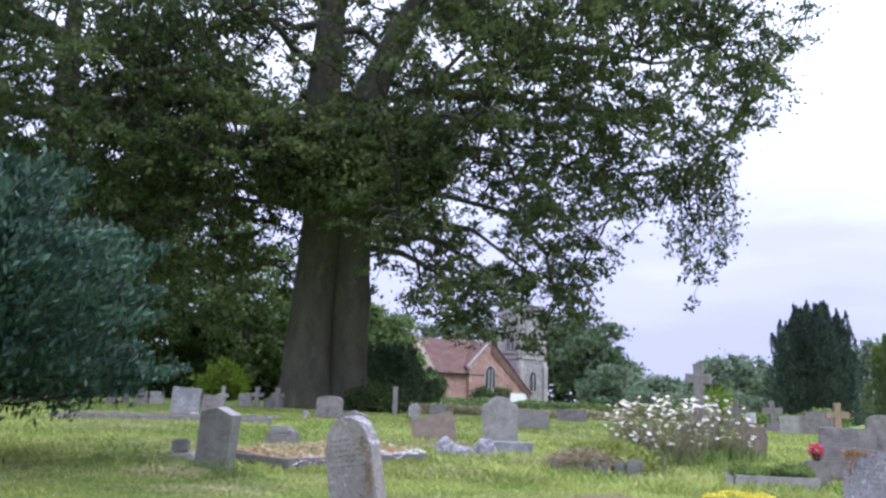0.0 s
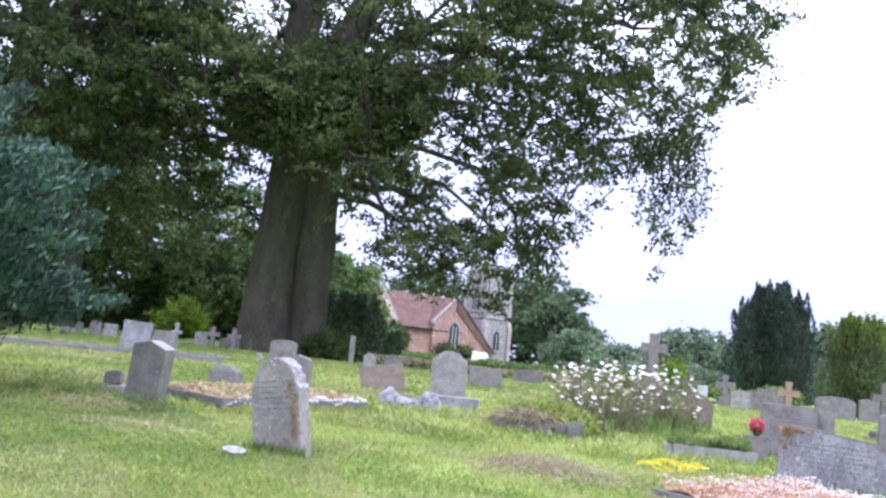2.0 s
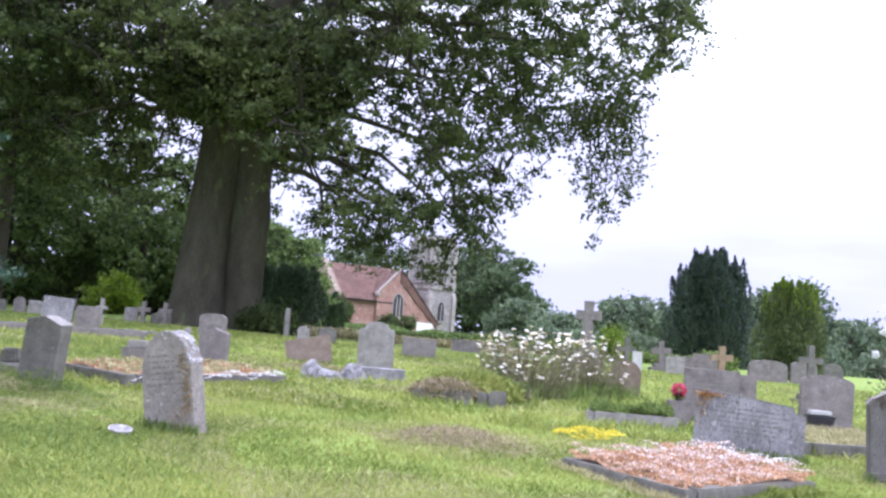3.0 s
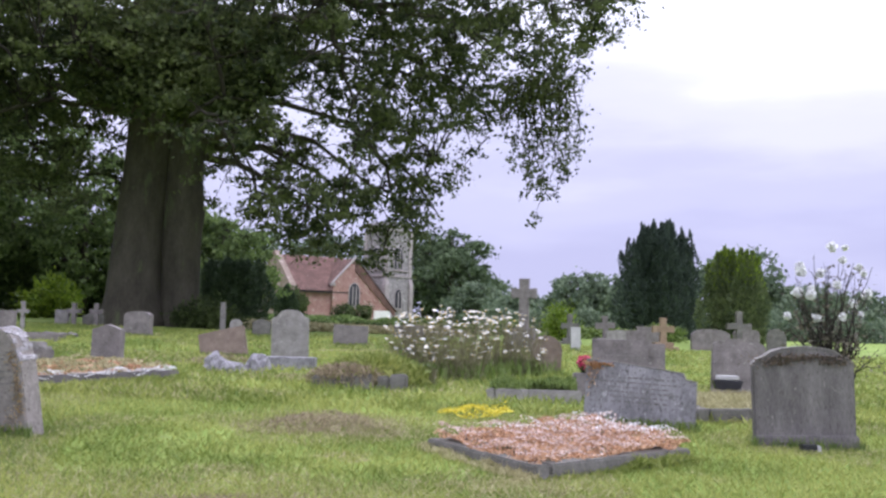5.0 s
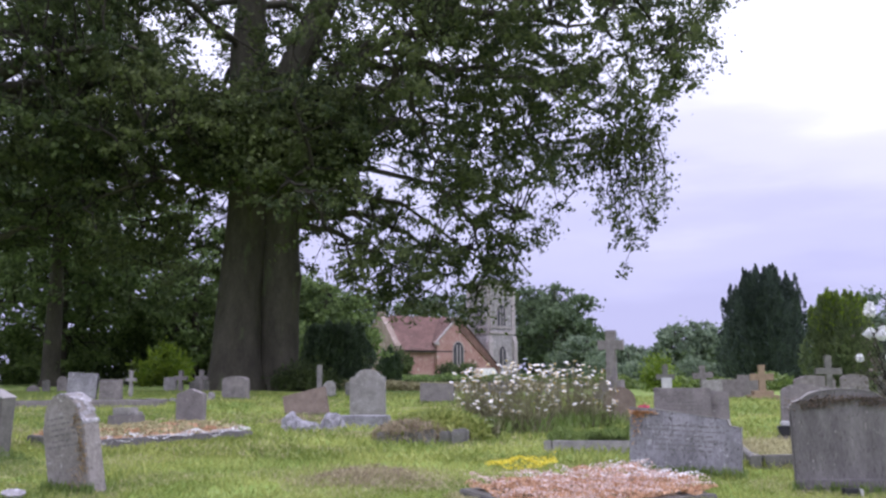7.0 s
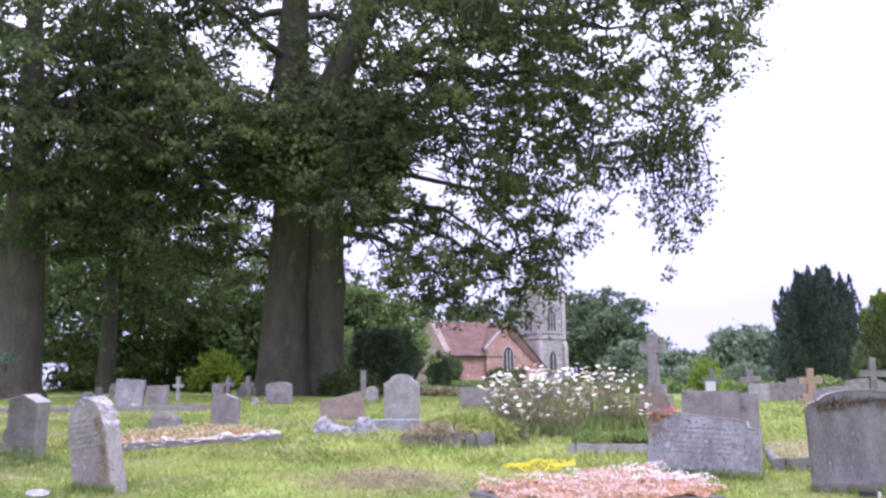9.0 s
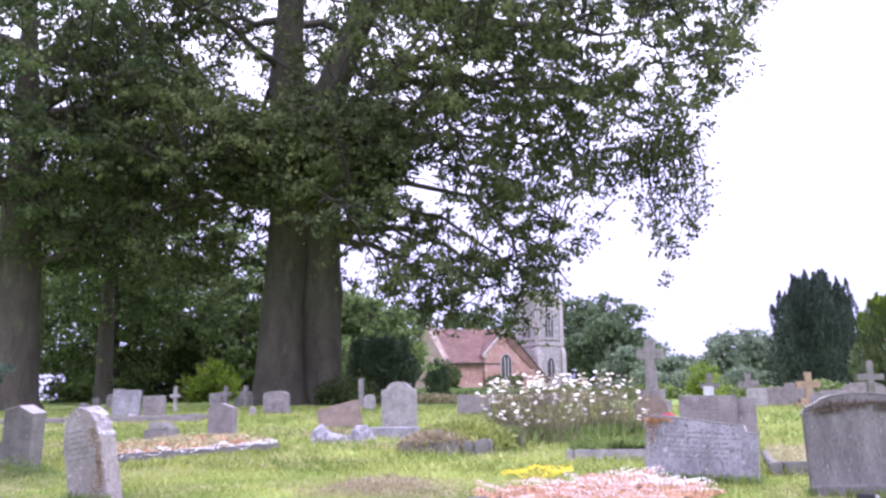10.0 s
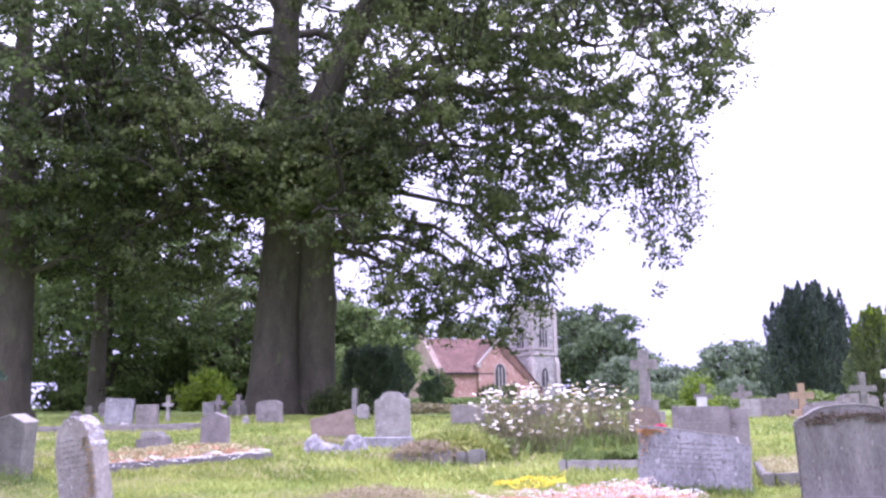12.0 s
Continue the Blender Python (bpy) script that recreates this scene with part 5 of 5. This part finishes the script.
dead_or_shade_patch(-6.0, 10.4, 0.8, 0.35, 1800, M_WEED_SHADE, "long green weeds before a leaning headstone, darkening the turf like shade", 323, 0.32)
dead_or_shade_patch(-8.4, 14.2, 1.6, 0.5, 2000, M_STRAW, "pale seeding grass between the graves", 324, 0.16)
dead_or_shade_patch(-5.6, 9.0, 1.0, 0.5, 1300, M_STRAW, "pale wisps of dry grass in the turf", 325, 0.10)
dead_or_shade_patch(-2.6, 12.6, 1.3, 0.45, 1500, M_STRAW, "pale dry grass strip between the graves", 326, 0.08)
dead_or_shade_patch(-11.5, 18.2, 2.6, 0.6, 2400, M_STRAW, "pale seeding grass along the old kerbs", 327, 0.20)
# tree shade on the left turf, put in as four patches of darker green blades
dead_or_shade_patch(-9.5, 17.5, 5.0, 4.6, 26000, M_WEED_SHADE, "darker green grass standing in for tree shade among the graves", 328, 0.10)
dead_or_shade_patch(-17.0, 29.0, 9.0, 6.0, 36000, M_WEED_SHADE, "darker green grass standing in for shade under the great trees", 329, 0.14)
dead_or_shade_patch(-5.4, 7.6, 3.0, 2.4, 12000, M_WEED_SHADE, "deep green grass standing in for shade on the turf", 331, 0.06)
dead_or_shade_patch(-7.6, 10.2, 2.4, 1.8, 9000, M_WEED_SHADE, "dull green grass standing in for shade on the turf", 330, 0.06)

# uncut grass standing against the stones
g = np.random.default_rng(316)
tuft = []
for x, y, w, th, turn in BASES:
    if y < 31:
        n = int(260 * w * (1.5 if y < 12 else 1.0))
        u = g.uniform(-w / 2 - 0.06, w / 2 + 0.06, n)
        v = np.where(g.random(n) < 0.75, -th / 2 - np.abs(g.normal(0, 0.05, n)), th / 2 + np.abs(g.normal(0, 0.05, n)))
        c, s = math.cos(radians(turn)), math.sin(radians(turn))
        for a, b in zip(x + c * u - s * v, y + s * u + c * v):
            tuft.append((a, b, ground_z(a, b) + 0.05))
tagged(leaf_mesh("tall_grass", tuft, 0.17, M_WEED_SHADE, None, 0.09, up=np.array([0, 0, 1.0]), seed=317, spread=0.5), "uncut grass standing against the headstones", "grass", kind="stuff")

# white bowl lying by the headstone
t = thing("white_dish", pose(-4.0, 7.95, ground_z(-4, 7.95) + 0.0, 12, 6, 0), "white dish lying in the grass by a headstone", "dish")
bm = bmesh.new()
prof = ((0.015, 0.02), (0.065, 0.015), (0.10, 0.05), (0.118, 0.085), (0.106, 0.085), (0.075, 0.055), (0.03, 0.045))
rings = [[bm.verts.new((r * math.cos(k * math.pi / 10), r * 0.8 * math.sin(k * math.pi / 10), z)) for k in range(20)] for r, z in prof]
for i in range(len(rings) - 1):
    for k in range(20):
        bm.faces.new([rings[i][k], rings[i][(k + 1) % 20], rings[i + 1][(k + 1) % 20], rings[i + 1][k]])
bm.faces.new(rings[-1])
bm.faces.new(rings[0][::-1])
bmesh.ops.recalc_face_normals(bm, faces=bm.faces)
part("dish", bm, M_CRUST, t, "", True)

# black flower trough with white rim before a headstone
t = thing("flower_trough", pose(4.46, 13.82, ground_z(4.46, 13.82) - 0.02, 0, 0, -6), "black grave vase trough with a white rim", "planter")
bm = bmesh.new()
add_prism(bm, [(-0.17, 0.26), (0.17, 0.26), (0.22, 0.40), (-0.22, 0.40)], -0.11, 0.11)
part("trough", worn(bm, 0.0, 1, 0.015), M_POT, t)
bm = bmesh.new()
add_box(bm, -0.16, 0.16, -0.09, 0.09, 0.405, 0.47)
part("rim", worn(bm, 0.0, 1, 0.012), M_WHITE, t, "white rim")
bm = bmesh.new()
add_box(bm, -0.20, 0.20, -0.13, 0.13, 0.0, 0.255)
part("foot", worn(bm, 0.004, 5, 0.012), M_GREY, t, "grey stone foot")
# black vase block at the plinth of the broad headstone
t = thing("grave_vase", pose(4.03, 9.52, ground_z(4.03, 9.52) - 0.02), "small black grave vase with a white tag", "vase")
part("block", stone_block(-0.09, 0.06, -0.05, 0.05, 0, 0.11, 0.001, 0.008), M_POT, t)
part("tag", stone_block(0.065, 0.10, -0.05, 0.03, 0.0, 0.10, 0.001, 0.006), M_WHITE, t)


# red flower posy between the slabs
def posy(x, y, z, r, mat, label, seed, n=220):
    t = thing("flower_posy", pose(x, y, z), label, "flowers")
    rng = np.random.default_rng(seed)
    d = rng.normal(size=(n, 3))
    d /= np.linalg.norm(d, axis=1, keepdims=True)
    leaf_mesh("bloom", d * r * rng.uniform(0.6, 1, (n, 1)) + np.array([0, 0, r * 0.8]), r * 0.45, mat, t, 0.8, up=d, seed=seed, spread=0.8)
    leaf_mesh("greenery", d[:60] * r * 0.9 + np.array([0, 0, r * 0.5]), r * 0.6, M_WEED_SHADE, t, 0.4, seed=seed + 1)
    bm = bmesh.new()
    bmesh.ops.create_cone(bm, segments=10, radius1=r * 0.45, radius2=r * 0.55, depth=r * 1.2, cap_ends=True)
    part("pot", bm, M_POT, t)
    return t


stand = thing("posy_stone", pose(2.36, 13.96, ground_z(2.36, 13.96) - 0.05), "small grey stone block under the red flowers", "stone block")
part("block", stone_block(-0.17, 0.17, -0.12, 0.12, 0, 0.44), M_GREY, stand)
posy(2.36, 13.96, ground_z(2.36, 13.96) + 0.45, 0.115, M_RED, "bunch of red flowers on a stone block", 331)


# ---- daisies ----
def daisy_mesh(r, n=9):
    bm = bmesh.new()
    for i in range(n):
        a = 2 * math.pi * i / n
        c, s = math.cos(a), math.sin(a)
        w = r * 0.30
        vs = [bm.verts.new(q) for q in ((c * r * 0.15 - s * w * 0.4, s * r * 0.15 + c * w * 0.4, 0.004), (c * r * 0.15 + s * w * 0.4, s * r * 0.15 - c * w * 0.4, 0.004),
                                        (c * r * 0.85 + s * w, s * r * 0.85 - c * w, 0.012), (c * r, s * r, 0.006), (c * r * 0.85 - s * w, s * r * 0.85 + c * w, 0.012))]
        bm.faces.new(vs)
    me = bpy.data.meshes.new("flower_head")
    bm.to_mesh(me)
    bm.free()
    me.materials.append(M_PETAL)
    return me


HEAD = daisy_mesh(0.042)
bm = bmesh.new()
bmesh.ops.create_uvsphere(bm, u_segments=8, v_segments=4, radius=0.016)
EYE = bpy.data.meshes.new("eye")
bm.to_mesh(EYE)
bm.free()
EYE.materials.append(M_EYE)


def daisies(x, y, rx, ry, height, count, seed, label):
    z = ground_z(x, y)
    t = thing("daisy_clump", pose(x, y, z), label, "flowers", "daisy clumps")
    rng = random.Random(seed)
    verts, faces = [], []
    leaves = []
    for i in range(count + 160):
        a, d = rng.uniform(0, 2 * math.pi), math.sqrt(rng.random())
        bx, by = rx * 0.75 * d * math.cos(a), ry * 0.75 * d * math.sin(a)
        h = height * (0.30 + 0.70 * rng.random() ** 0.8) * (1 - 0.15 * d * d)
        top = Vector((bx * 1.30 + rng.uniform(-0.1, 0.1), by * 1.3 + rng.uniform(-0.1, 0.1), h))
        path = bend((bx, by, 0), top, 3, 0.02, rng, 0.03)
        add_tube(verts, faces, path, [0.005, 0.004, 0.004, 0.003], 3)
        for q in range(5):
            leaves.append(tuple(path[0].lerp(top, rng.uniform(0.05, 0.85)) + Vector((rng.uniform(-.06, .06), rng.uniform(-.06, .06), 0))))
        if i < count:
            head = new("flower_head", HEAD)
            head.parent = t
            head.matrix_basis = Matrix.Translation(top) @ Euler((radians(rng.uniform(-8, 34)), radians(rng.uniform(-18, 18)), radians(rng.uniform(-60, 60)))).to_matrix().to_4x4()
            eye = new("eye", EYE)
            eye.parent = head
    tagged(raw("stem", verts, faces, M_STEM, t), kind="stuff")
    leaf_mesh("foliage", leaves, 0.11, M_STEM, t, 0.16, up=np.array([0, 0, 0.9]), seed=seed, spread=0.7)
    g = np.random.default_rng(seed)
    low = np.column_stack([g.normal(size=1400) * rx * 0.5, g.normal(size=1400) * ry * 0.5, g.uniform(0.0, 0.28, 1400)])
    leaf_mesh("low_grass", low, 0.24, M_WEED_SHADE, t, 0.09, up=np.array([0, 0, 1.2]), seed=seed + 1, spread=0.6)


daisies(0.14, 16.1, 1.06, 0.75, 1.30, 225, 341, "tall clump of white ox-eye daisies in full flower")
daisies(1.38, 17.6, 0.82, 0.6, 1.34, 95, 342, "tall clump of white ox-eye daisies behind the first")
daisies(-0.02, 14.66, 0.07, 0.07, 0.40, 3, 343, "few low white daisies in the grass")

# ---- white roses ----
RX, RY = 6.75, 15.6
t = thing("rose_bush", pose(RX, RY, ground_z(RX, RY)), "tall twiggy rose bush with large white blooms", "rose bush")
rng = random.Random(351)
verts, faces, tips = [], [], []
for i in range(60):
    a, d = rng.uniform(0, 2 * math.pi), math.sqrt(rng.random())
    tip = Vector((0.85 * d * math.cos(a), 0.7 * d * math.sin(a), rng.uniform(1.1, 2.65) - 0.5 * d))
    path = bend((0.15 * rng.uniform(-1, 1), 0.15 * rng.uniform(-1, 1), 0), tip, 6, 0.1, rng, 0.06)
    add_tube(verts, faces, path, [0.022, 0.018, 0.015, 0.012, 0.009, 0.006, 0.004], 4)
    tips.append(path)
    for q in range(3):
        s = path[rng.randint(2, 5)]
        e = s + Vector((rng.uniform(-0.4, 0.4), rng.uniform(-0.4, 0.4), rng.uniform(0, 0.4)))
        add_tube(verts, faces, [s, s.lerp(e, 0.5) + Vector((0, 0, 0.03)), e], [0.007, 0.005, 0.003], 3)
        tips.append([s, s, s.lerp(e, .5), e, e])
tagged(raw("cane", verts, faces, M_TWIG, t, "dark bare canes"), kind="stuff")
g = np.random.default_rng(352)
lv = np.vstack([np.array([tuple(p[2].lerp(p[-1], q)) for q in np.linspace(0, 1, 4)]) + g.normal(size=(4, 3)) * 0.07 for p in tips])
leaf_mesh("foliage", lv, 0.07, M_ROSE_LEAF, t, 0.6, seed=353)
for i in range(22):
    p = Vector((rng.uniform(-0.85, 0.55), rng.uniform(-0.5, 0.1), rng.uniform(1.35, 2.62)))
    n = 46
    d = g.normal(size=(n, 3))
    d /= np.linalg.norm(d, axis=1, keepdims=True)
    r = rng.uniform(0.05, 0.095)
    leaf_mesh("rose", np.array(tuple(p)) + d * r * 0.6, r * 1.1, M_PETAL, t, 0.9, up=d, seed=400 + i, spread=0.5)

# lichen and moss on the two nearest slabs
def patch_on(x, y, turn, lean, side, spots, mat, name, label, cat, thick, seed):
    g = np.random.default_rng(seed)
    t = thing(name, pose(x, y, ground_z(x, y), lean, side, turn), label, cat)
    pts = []
    for cx, cz, rx, rz, n in spots:
        pts.append(np.column_stack([cx + g.normal(0, rx, n), np.full(n, -thick / 2 - 0.012), cz + g.normal(0, rz, n)]))
    tagged(leaf_mesh("patch", np.vstack(pts), 0.022, mat, t, 0.9, up=np.array([0, -0.2, 0]), seed=seed, spread=1.0), kind="stuff")
    return t


M_LICHEN = leaf_material("orange_lichen", (0.34, 0.17, 0.07), (0.52, 0.33, 0.17), 0.1, 8.0)
patch_on(2.56, 10.9, -16, -3, 2, ((-0.53, 0.70, 0.05, 0.02, 200), (-0.42, 0.712, 0.06, 0.008, 90), (-0.56, 0.58, 0.035, 0.09, 90)), M_LICHEN, "lichen", "orange lichen on the top of a broad slab", "lichen", 0.14, 361)
M_TAWNY = leaf_material("tawny_lichen", (0.20, 0.13, 0.06), (0.38, 0.28, 0.15), 0.1, 8.0)
patch_on(-3.64, 8.5, -20, 4, -8, ((0.22, 0.36, 0.035, 0.15, 190), (0.19, 0.70, 0.035, 0.05, 80), (0.10, 0.14, 0.07, 0.06, 60)), M_TAWNY, "lichen", "tawny lichen down one edge of the arched headstone", "lichen", 0.20, 363)
M_MOSS = leaf_material("brown_moss", (0.085, 0.066, 0.048), (0.19, 0.145, 0.105), 0.1, 8.0)
patch_on(4.08, 9.78, -3, 0, -2, ((0.0, 0.955, 0.26, 0.022, 420), (-0.30, 0.90, 0.10, 0.020, 140), (0.32, 0.90, 0.09, 0.018, 120)), M_MOSS, "moss", "brown moss along the top of the arched headstone", "moss", 0.12, 362)
